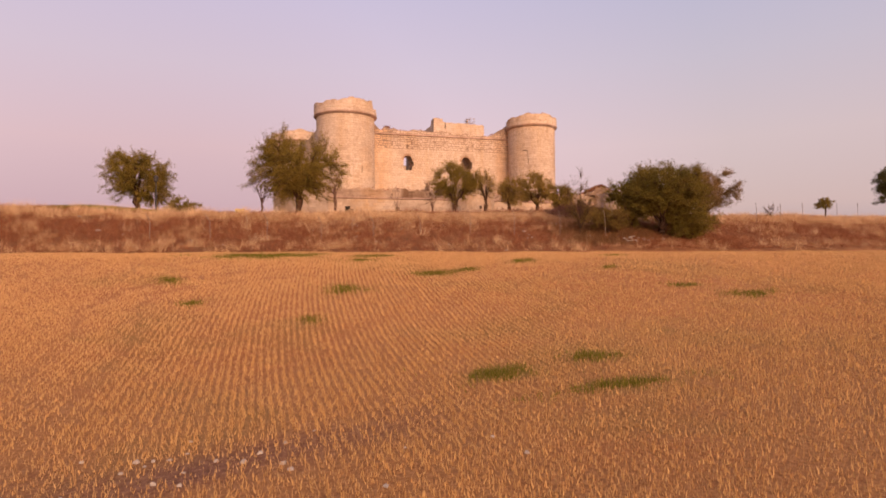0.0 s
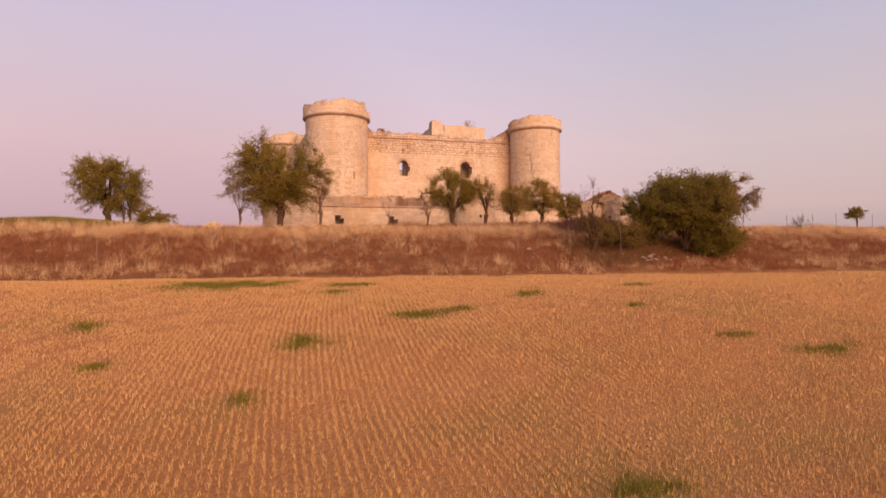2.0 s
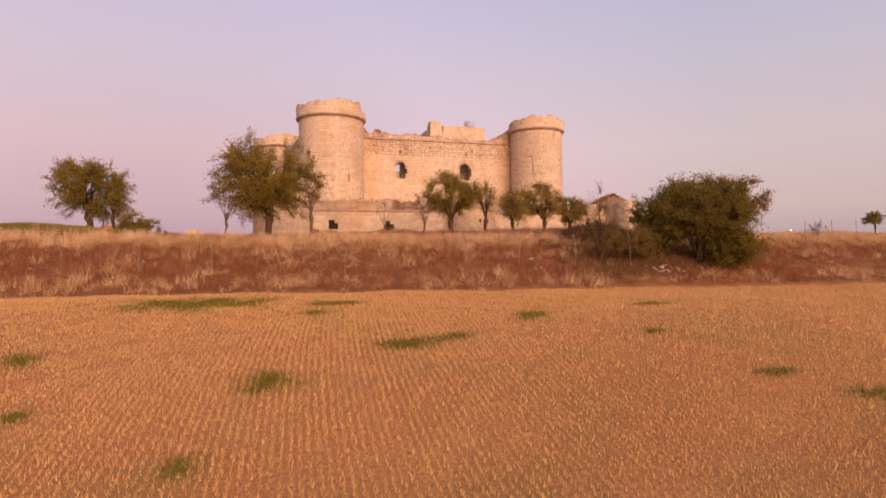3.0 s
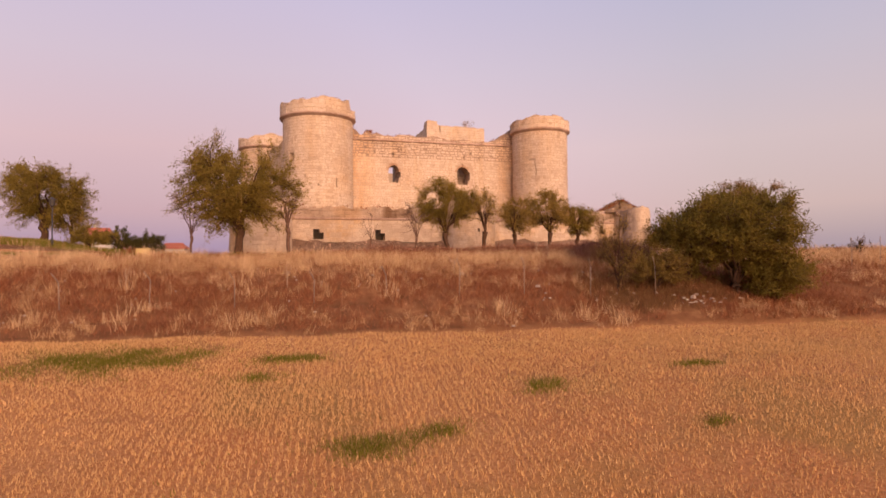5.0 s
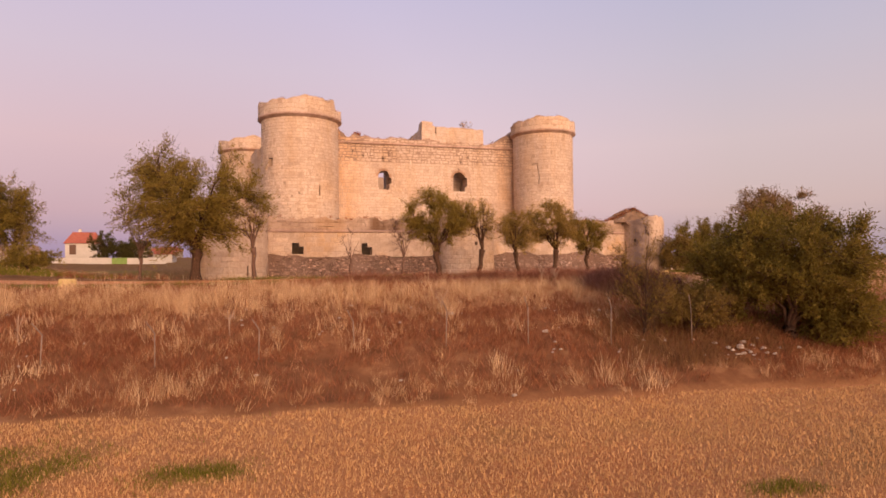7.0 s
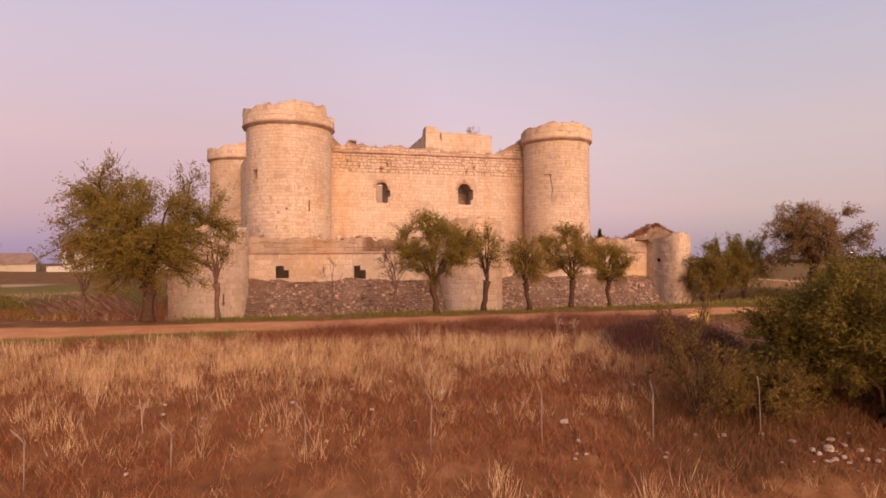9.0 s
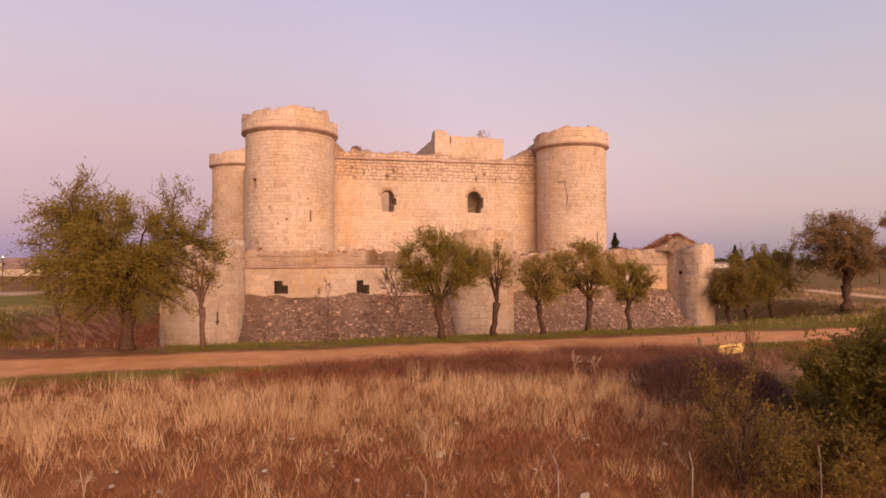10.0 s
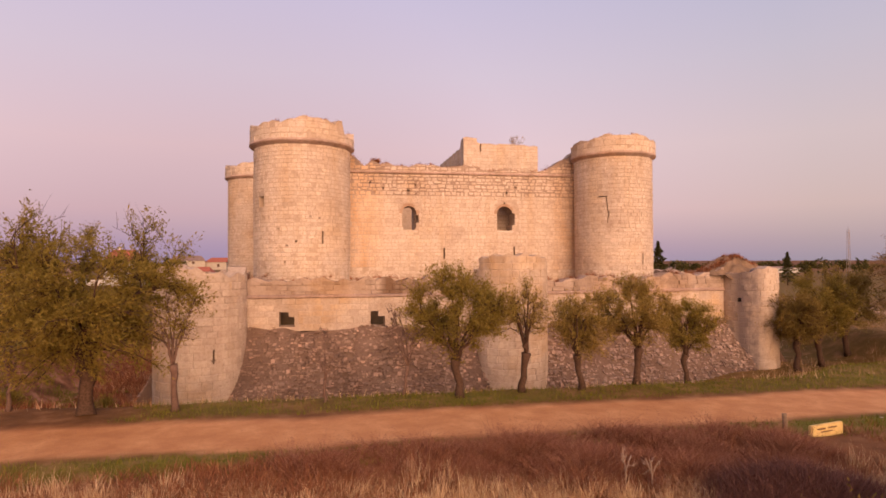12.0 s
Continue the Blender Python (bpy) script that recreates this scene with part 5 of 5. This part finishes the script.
make_tree("tree", "small isolated tree on the bank's top", 47.6, 41.7, 1.9, 0.65, 0.9, 0.06, leaf_green, 25, limbs=5, boughs=25, twigs=6, twig=0.31, leaves=18, size=0.065)
make_tree("tree", "dark tree at the far end of the bank", 52.6, 39.5, 4.2, 1.5, 1.0, 0.14, leaf_dark, 26, limbs=6, boughs=57, twigs=8, twig=0.56, leaves=24, size=0.091)
# bushes on the bank
make_tree("bush", "large dense green bush with many stems on the bank", 23.95, 32.7, 4.7, 2.8, 0.35, 0.17, leaf_bush, 30, base=1.0, limbs=12, boughs=230, twigs=11, twig=0.69, leaves=32, size=0.060, up=0.35, gaps=-0.95, bare_top=0.2, shift=(0.35, 0.2), category="bush")
make_tree("bush", "dark green bush growing into the larger one", 22.6, 34.0, 3.4, 1.4, 0.3, 0.10, leaf_bush, 31, base=0.2, limbs=8, boughs=80, twigs=9, twig=0.56, leaves=26, size=0.065, up=0.4, category="bush")
make_tree("bush", "loose yellowish-green shrub behind the fence", 18.8, 34.0, 3.3, 1.25, 0.3, 0.05, leaf_dull, 32, base=0.2, limbs=9, boughs=60, twigs=9, twig=0.62, leaves=11, size=0.038, up=0.9, ragged=0.3, category="bush")
make_tree("bush", "low dull green shrub below the fence", 20.6, 33.6, 1.7, 1.3, 0.2, 0.05, leaf_dull, 47, base=0.1, limbs=8, boughs=69, twigs=9, twig=0.50, leaves=21, size=0.046, up=0.6, category="bush")
make_tree("bush", "low green bush at the foot of the bank", 25.5, 31.9, 2.3, 1.8, 0.2, 0.08, leaf_bush, 33, base=0.1, limbs=9, boughs=103, twigs=9, twig=0.56, leaves=26, size=0.058, up=0.3, category="bush")
make_tree("bush", "brown leafless shrub on the bank", 38.4, 38.5, 1.3, 0.7, 0.2, 0.04, leaf_rust, 34, limbs=7, boughs=24, twigs=7, twig=0.3, leaves=1, size=0.04, up=0.8, category="bush")
make_tree("bush", "grey leafless shrub rooted on the keep", 29.8, 88.9, 1.5, 1.0, 0.15, 0.03, leaf_rust, 35, limbs=9, boughs=40, twigs=9, twig=0.35, leaves=1, size=0.04, up=0.5, category="bush", z=19.7, wood=dead_wood)
for k, (x, y, hgt, spr) in enumerate(((-4.0, 55.8, 1.5, 1.5), (-6.8, 56.6, 1.0, 1.5), (-2.2, 56.5, 1.6, 1.0), (-0.8, 58.8, 1.4, 0.9), (-5.2, 58.5, 1.6, 1.2), (-1.6, 54.0, 1.2, 1.1), (0.2, 55.5, 1.1, 0.9), (-3.0, 53.4, 1.1, 1.2), (-7.6, 54.2, 1.3, 1.6))):
    make_tree("bush", "dark green shrub in the moat's shade", x, y, hgt, spr, 0.2, 0.06, leaf_green, 36 + k, base=0.1, limbs=6, boughs=41, twigs=8, twig=0.44, leaves=21, size=0.065, category="bush")


# dry weeds rooted on the ruin's ledges
def ledge(n, fx, h0, h1, label):
    u = rs.rand(n)
    p = np.array([fx(a) for a in u])
    c = np.repeat(p, 9, axis=0) + rs.normal(0, 0.07, (n * 9, 3)) * np.array([1, 1, 0])
    blade_set("ledge_weeds", c[:, 0], c[:, 1], rs.uniform(h0, h1, len(c)), rs.uniform(0.015, 0.04, len(c)), 0.8, weed_brown, rs, label, "weeds", z=c[:, 2] - 0.03)


ledge(150, lambda a: (11.6 + 16 * a, FY + 0.2 + 0.5 * ((a * 37) % 1), front_top(2.0 + 16 * a)), 0.08, 0.3, "dry weeds on top of the castle's front wall")
ledge(40, lambda a: (13.3 + 0.5 * a, FY + 0.3, front_top(3.9)), 0.15, 0.45, "clump of dry weeds on the castle's front wall")
ledge(70, lambda a: (TL[0] + 3.3 * math.sin(3.2 * a - 0.6), TL[1] - 3.3 * math.cos(3.2 * a - 0.6), tl_top(3.2 * a - 0.6)), 0.08, 0.28, "dry weeds on the large tower's parapet")
ledge(70, lambda a: (TR[0] + 2.9 * math.sin(3.2 * a - 1.6), TR[1] - 2.9 * math.cos(3.2 * a - 1.6), tr_top(3.2 * a - 1.6)), 0.06, 0.2, "dry weeds on the smaller tower's parapet")
ledge(120, lambda a: (5 + 15 * a, 63.5, ruin_a(15 * a)), 0.08, 0.28, "dry weeds on the outer wall")
ledge(160, lambda a: (22.5 + 16 * a, 63.6 + 1.8 * a, ruin_b(16 * a)), 0.1, 0.35, "dry weeds on the ruined outer wall")
ledge(420, lambda a: (36.3 + 5.6 * a, 65.0 + ((a * 91) % 1) * 1.6, 6.3 + 1.5 * max(0.0, 1 - abs(5.6 * a - 2.8) / 3.1)), 0.1, 0.32, "dry weeds on the rubble heap")

for k, (x, y, hgt, spr) in enumerate(((23.4, 36.4, 0.8, 0.8), (27.9, 40.2, 0.5, 0.8))):
    make_tree("bush", "low green shrub among the dry weeds", x, y, hgt, spr, 0.15, 0.04, leaf_dull, 45 + k, base=0.1, limbs=7, boughs=30, twigs=7, twig=0.25, leaves=16, size=0.046, up=0.5, category="bush")

# leafless pale stems sticking out of the grass
for k, (x, y, hgt) in enumerate(((17.8, 40.4, 0.95), (18.4, 40.2, 0.85), (12.0, 36.6, 1.2), (4.6, 36.2, 1.0), (-1.5, 36.4, 1.1))):
    make_tree("bush", "pale leafless stem standing in the dry grass", x, y, hgt, 0.32, hgt * 0.35, 0.013, leaf_rust, 80 + k, limbs=3, boughs=5, twigs=3, twig=0.18, leaves=0, up=0.9, category="bush", wood=dead_wood)

# ---- fence ----
def fence_post(x, y, height, lean):
    t = empty("fence_post", x, y, float(ground_z(x, y)) - 0.15)
    tagged(t, "thin bent-topped steel fence post standing in dry grass", "fence post", "posts of the old fence")
    a, b = tube([Vector((0, 0, 0)), Vector((lean * 0.3, 0, height * 0.5)), Vector((lean, 0, height))], [0.016, 0.016, 0.016], 8)
    child("upright", mesh_from("upright", a, b, metal_grey, True), t)
    a, b = tube([Vector((lean, 0, height - 0.02)), Vector((lean - 0.05, -0.03, height + 0.08)), Vector((lean - 0.2, -0.16, height + 0.34))], [0.02, 0.018, 0.016], 8)
    child("bent_arm", mesh_from("bent_arm", a, b, metal_grey, True), t)


for k, (x, y, hgt) in enumerate(((-6.5, 35.2, 1.55), (-3.4, 35.0, 1.5), (-0.4, 34.8, 1.5), (2.6, 34.7, 1.5), (5.56, 34.4, 1.35), (8.5, 34.7, 1.25), (11.4, 34.0, 1.6), (14.25, 33.9, 1.75), (17.15, 33.5, 1.8), (20.1, 33.1, 1.8), (28.5, 35.4, 1.6), (34.2, 35.6, 1.7), (37.0, 36.2, 1.7), (39.8, 36.8, 1.7), (44.6, 38.0, 1.6), (47.6, 38.6, 1.6))):
    fence_post(x, y, hgt - 0.3, (0.02, -0.03, 0.04, 0.0)[k % 4])

# ---- things by the track ----
block = empty("painted_block", 25.8, 42.9, float(ground_z(25.8, 42.9)) - 0.03)
tagged(block, "low yellow-painted concrete slab with dark faded marks", "block")
bm = box_bm(bmesh.new(), -0.68, 0.68, -0.08, 0.08, 0.0, 0.40, None, 0.03)
for v in bm.verts:
    v.co.x += 0.05 * v.co.z
block_body = part("block_body", bm, paint_yellow, block)
for x0, x1, z0, z1 in ((-0.45, -0.1, 0.26, 0.31), (0.0, 0.38, 0.27, 0.32), (-0.3, 0.2, 0.17, 0.21)):
    part("painted_bar", box_bm(bmesh.new(), x0, x1, -0.084, -0.06, z0, z1), paint_dark, block)
bpy.context.view_layer.update()
block.rotation_euler = (0, radians(-1), radians(10))

block = empty("painted_block", -2.3, 43.4, float(ground_z(-2.3, 43.4)) - 0.12)
tagged(block, "low yellow-painted concrete slab beside the track", "block")
part("block_body", box_bm(bmesh.new(), -0.32, 0.32, -0.08, 0.08, 0.0, 0.45, None, 0.015), paint_faded, block)

stump = empty("wooden_post", 24.6, 43.2, float(ground_z(24.6, 43.2)) - 0.05)
tagged(stump, "short weathered wooden post beside the track", "post")
a, b = tube([Vector((0, 0, 0)), Vector((0.02, 0, 0.35)), Vector((0.0, 0.02, 0.62))], [0.09, 0.075, 0.07], 9)
child("post_body", mesh_from("post_body", a, b, wood_old, True), stump)

STONE_SHAPES = []
for k in range(5):
    bm = bmesh.new()
    bmesh.ops.create_icosphere(bm, subdivisions=2, radius=1.0)
    rng = random.Random(200 + k)
    ph = [rng.uniform(0, 6) for _ in range(4)]
    for v in bm.verts:
        c = v.co
        v.co = c * (1 + 0.18 * math.sin(3 * c.x + ph[0]) + 0.15 * math.sin(4 * c.y + ph[1]) + 0.12 * math.sin(5 * c.z + ph[2]))
        v.co.z = max(v.co.z * 0.75, -0.45)
    me = bpy.data.meshes.new("field_stone")
    bm.to_mesh(me)
    bm.free()
    me.materials.append(pale_stone)
    STONE_SHAPES.append(me)


def field_stone(x, y, s, k, lift=0.15):
    ob = new("field_stone", STONE_SHAPES[k % 5])
    ob.location, ob.scale, ob.rotation_euler = (x, y, float(ground_z(x, y)) + lift * s), (s * 1.2, s, s * 0.8), (0, 0, k * 1.7)
    tagged(ob, "pale loose stone lying in the dry grass", "stone", "loose stones on the bank")


rng = random.Random(77)
for k, (x, y, s) in enumerate(((15.2, 34.6, 0.17), (15.9, 34.9, 0.08), (11.5, 36.6, 0.10), (11.9, 36.8, 0.08), (12.3, 36.5, 0.16), (9.6, 37.0, 0.10), (9.9, 37.5, 0.08), (6.0, 36.4, 0.10), (4.9, 37.3, 0.08), (3.9, 36.9, 0.06), (21.3, 32.2, 0.22), (21.7, 32.5, 0.17), (20.7, 32.7, 0.14), (22.1, 32.0, 0.12), (20.2, 33.2, 0.12), (19.2, 33.4, 0.12), (18.5, 33.6, 0.10), (23.4, 31.8, 0.14), (-9.4, 36.8, 0.2), (-11.2, 40.0, 0.2), (-8.0, 36.2, 0.12), (-3.0, 38.6, 0.12), (28.9, 43.9, 0.07), (12.5, 30.9, 0.1), (5.0, 38.3, 0.1), (20.9, 32.3, 0.13), (21.1, 31.9, 0.1))):
    field_stone(x, y, s * 0.6, k, 0.9)
for k in range(26):
    x, y = rng.gauss(21.4, 0.6), rng.gauss(31.95, 0.2)
    field_stone(x, y, rng.choice((0.022, 0.03, 0.045, 0.07)), k, 0.8)
for k in range(90):
    x = rng.uniform(-8, 28)
    y = float(edge_y(x)) + rng.uniform(1.0, 7.5)
    field_stone(x, y, rng.uniform(0.025, 0.06), k, 1.6)
for k in range(36):
    x, y = rng.gauss(-1.6, 1.8), rng.gauss(8.2, 0.7)
    field_stone(x, y, rng.uniform(0.02, 0.045), k, 0.3)

# ---- lamp on the mound ----
lamp = empty("street_lamp", -9.2, 52.4, float(ground_z(-9.2, 52.4)) - 0.05)
tagged(lamp, "dark iron street lamp with a lantern head, unlit", "street lamp")
a, b = tube([Vector((0, 0, 0)), Vector((0, 0, 0.5)), Vector((0, 0, 0.55)), Vector((0, 0, 2.5))], [0.08, 0.07, 0.045, 0.035], 10)
child("lamp_post", mesh_from("lamp_post", a, b, metal_dark, True), lamp)
a, b = tube([Vector((0, 0, 2.5)), Vector((0, 0, 2.58)), Vector((0, 0, 2.95)), Vector((0, 0, 3.1))], [0.05, 0.13, 0.2, 0.03], 8)
child("lantern", mesh_from("lantern", a, b, metal_dark), lamp)

# ---- far buildings ----
def house(name, label, x, y, w, d, wall_h, roof_h, wall, roof, turn=0.0, windows=(), chimney=False, z=None):
    t = empty(name, x, y, float(ground_z(x, y)) - 0.3 if z is None else z)
    tagged(t, label, "building")
    box("wall", t, wall, -w / 2, w / 2, -d / 2, d / 2, 0, wall_h)
    o = 0.35
    vs = [(-w / 2 - o, -d / 2 - o, wall_h - 0.1), (w / 2 + o, -d / 2 - o, wall_h - 0.1), (w / 2 + o, d / 2 + o, wall_h - 0.1), (-w / 2 - o, d / 2 + o, wall_h - 0.1), (-w / 2 + w * 0.12, 0, wall_h + roof_h), (w / 2 - w * 0.12, 0, wall_h + roof_h)]
    r = child("roof", mesh_from("roof", vs, [(0, 1, 5, 4), (2, 3, 4, 5), (0, 4, 3), (1, 2, 5), (3, 2, 1, 0)], roof), t)
    if chimney:
        box("chimney", r, wall, -w * 0.2, -w * 0.2 + 0.6, 0.2, 0.8, wall_h + roof_h - 0.6, wall_h + roof_h + 0.7)
    for wx, wz, ww, wh in windows:
        f = box("window", t, white_wall, wx - ww / 2 - 0.1, wx + ww / 2 + 0.1, -d / 2 - 0.06, -d / 2 + 0.05, wz - 0.1, wz + wh + 0.1)
        box("pane", f, shutter_brown, wx - ww / 2, wx + ww / 2, -d / 2 - 0.09, -d / 2 + 0.02, wz, wz + wh)
    t.rotation_euler = (0, 0, radians(turn))
    return t


house("house", "two-storey white house with a red tiled roof", -37.0, 170, 6.2, 8.0, 4.2, 2.6, white_wall, roof_red, 6, ((-1.6, 1.6, 1.3, 2.2),), True)
house("house", "low house with a red roof behind the garden trees", -19.2, 163, 5.0, 6, 2.2, 1.4, white_wall, roof_red, 0, ((-2, 1.5, 1, 1.2),))
house("barn", "low white barn with a brown roof", -43.6, 152, 8, 7, 1.7, 2.0, cream_wall, roof_brown, 14)
house("barn", "low pale warehouse with a grey-brown roof", -53.0, 150, 13, 9, 2.6, 1.6, cream_wall, roof_brown, 24)
house("house", "far cream house with a red roof", -34.0, 262, 8, 8, 3.2, 1.6, cream_wall, roof_red, -10, ((1, 1.2, 1, 1.2),))
house("house", "far cream building beyond the castle", -45.0, 260, 12, 9, 3.8, 1.8, cream_wall, roof_brown, 12, ((-2, 2.4, 1, 1.1), (2, 2.4, 1, 1.1)))
house("house", "far white house at the village edge", -70.0, 180, 10, 9, 4.0, 2.0, white_wall, roof_red, 10, ((0, 1.5, 1.2, 1.2),))
house("house", "far low house with a brown roof", -85.0, 165, 12, 9, 3.6, 1.8, cream_wall, roof_brown, 18, ((2, 1.4, 1.2, 1.2),))

garden = empty("garden_wall", -36, 150, 0)
tagged(garden, "long low whitewashed garden wall", "wall")
gz = float(ground_z(-36, 150))
box("wall_run", garden, white_wall, -1.2, 9.5, -0.15, 0.15, gz - 0.3, gz + 1.1)
box("wall_run", garden, white_wall, 12.4, 19.7, -0.15, 0.15, gz - 0.3, gz + 1.0)
box("garden_gate", garden, green_paint, 9.52, 12.38, -0.08, 0.08, gz - 0.2, gz + 1.05, 0.02, "bright green metal gate")
for k, (x, y, hgt, spr) in enumerate(((-28.6, 152, 6.8, 2.5), (-25.0, 153, 4.4, 2.4), (-22.2, 152.5, 5.4, 3.0))):
    make_tree("tree", "round dark green garden tree by the white wall", x, y, hgt, spr, 0.5, 0.25, leaf_dark, 60 + k, base=0.3, limbs=9, boughs=70, twigs=7, twig=0.9, leaves=14, size=0.16, slim=0.7, category="tree")

# distant right: tree line, sheds, mast, goal
for k in range(30):
    rng = random.Random(300 + k)
    ang = radians(16 + 42 * (k + rng.uniform(-0.4, 0.4)) / 30)
    dist = rng.uniform(260, 480)
    x, y = 10 + math.sin(ang) * dist, 26 + math.cos(ang) * dist
    make_tree("tree", "far dark tree on the plain", x, y, rng.uniform(4.0, 8.5), rng.uniform(2.5, 6.0), 0.8, 0.2, leaf_dark, 300 + k, base=0.3, limbs=5, boughs=26, twigs=4, twig=1.4, leaves=10, size=0.4, slim=0.8)
rn = np.random.RandomState(88)
q = radians(12) + rn.rand(16000) * radians(56)
far_d = 520 + 60 * np.sin(q * 9) + 40 * np.sin(q * 31)
hx, hy = 10 + np.sin(q) * far_d, 26 + np.cos(q) * far_d
hh = (3.0 + 1.8 * np.sin(q * 60) + 1.4 * np.sin(q * 151)).clip(0.6, None) * rn.rand(len(q)) ** 0.6
C = np.stack([hx, hy + rn.normal(0, 3, len(q)), ground_z(hx, hy) + hh], -1)
hedge_leaf = rn.normal(0, 0.7, (len(q), 3, 3)) * np.array([1, 1, 0.7])
tagged(new("far_hedge", tri_mesh("far_hedge", C[:, None, :] + hedge_leaf, leaf_dark)), "long dark hedge and low woods on the horizon", "hedge", kind="stuff")
for k, (x, y, hgt) in enumerate(((69, 128, 9.2), (123, 160, 8.6), (102, 160, 5.0))):
    t = empty("conifer", x, y, float(ground_z(x, y)) - 0.1)
    tagged(t, "dark pointed conifer beyond the castle", "tree")
    a, b = tube([Vector((0, 0, 0)), Vector((0, 0, hgt))], [0.18, 0.03], 6)
    child("trunk", mesh_from("trunk", a, b, bark), t)
    rn = np.random.RandomState(400 + k)
    n = 2600
    hh = rn.uniform(0.08, 1.0, n) ** 0.8
    q, rr = rn.uniform(0, 2 * np.pi, n), (1 - hh) * hgt * 0.42 * np.sqrt(rn.rand(n)) * (0.8 + 0.3 * np.sin(hh * 40))
    C = np.stack([np.cos(q) * rr, np.sin(q) * rr, hh * hgt - 0.15 * rr], -1)
    u = np.stack([np.cos(q), np.sin(q), -0.3 + 0 * q], -1) * rn.uniform(0.15, 0.4, (n, 1))
    w = np.stack([-np.sin(q), np.cos(q), rn.normal(0, 0.5, n)], -1) * 0.10
    child("crown", tri_mesh("crown", np.stack([C - u, C + w, C + u, C - w], 1), leaf_dark, 4), t)
house("shed", "long low white shed far out on the plain", 225, 300, 34, 10, 2.6, 0.8, white_wall, roof_brown, -20)
house("shed", "low cream shed far out on the plain", 180, 320, 22, 10, 2.4, 0.9, cream_wall, roof_brown, -10)
house("shed", "small white shed near far trees", 92, 205, 12, 7, 1.8, 0.6, white_wall, roof_brown, -8)

mast = empty("radio_mast", 219, 240, float(ground_z(219, 240)) - 0.2)
tagged(mast, "tall thin lattice radio mast on the horizon", "mast")
H = 19.0
for sx, sy in ((-1, -1), (1, -1), (1, 1), (-1, 1)):
    a, b = tube([Vector((sx * 0.55, sy * 0.55, 0)), Vector((sx * 0.3, sy * 0.3, H))], [0.09, 0.07], 5)
    child("mast_leg", mesh_from("mast_leg", a, b, metal_grey), mast)
for k in range(12):
    z0, z1 = H * k / 12, H * (k + 1) / 12
    s0 = 0.55 - 0.25 * k / 12
    a, b = tube([Vector((-s0, -s0, z0)), Vector((s0, -s0, z1))], [0.06, 0.06], 4)
    child("mast_brace", mesh_from("mast_brace", a, b, metal_grey), mast)
a, b = tube([Vector((0, 0, H)), Vector((0, 0, H + 2.0))], [0.06, 0.03], 5)
child("antenna", mesh_from("antenna", a, b, metal_grey), mast)

goal = empty("goal_frame", 47.5, 71.5, float(ground_z(47.5, 71.5)) - 0.05)
tagged(goal, "white metal goal frame on the meadow", "goal")
for name, p, q in (("goal_post", (-1.0, 0, 0), (-1.0, 0, 2.6)), ("goal_post", (0.9, 0.6, 0), (0.9, 0.6, 2.6)), ("crossbar", (-1.0, 0, 2.6), (0.9, 0.6, 2.6))):
    a, b = tube([Vector(p), Vector(q)], [0.06, 0.06], 8)
    child(name, mesh_from(name, a, b, white_paint, True), goal)

# far street lamps, already lit
lit = bpy.data.materials.new("lit_bulb")
lit.use_nodes = True
lit.node_tree.nodes["Principled BSDF"].inputs["Emission Color"].default_value = (1.0, 0.72, 0.42, 1)
lit.node_tree.nodes["Principled BSDF"].inputs["Emission Strength"].default_value = 6.0
for x, y, hgt in ((-44.6, 147.0, 3.6), (124.0, 150.0, 5.6), (96.0, 96.0, 4.0)):
    t = empty("far_street_lamp", x, y, float(ground_z(x, y)) - 0.1)
    tagged(t, "small far street lamp, lit at dusk", "street lamp")
    a, b = tube([Vector((0, 0, 0)), Vector((0, 0, hgt))], [0.07, 0.05], 6)
    child("lamp_post", mesh_from("lamp_post", a, b, metal_dark, True), t)
    bm = bmesh.new()
    bmesh.ops.create_icosphere(bm, subdivisions=2, radius=0.09, matrix=Matrix.Translation((0, 0, hgt + 0.1)))
    part("bulb", bm, lit, t, "glowing bulb")
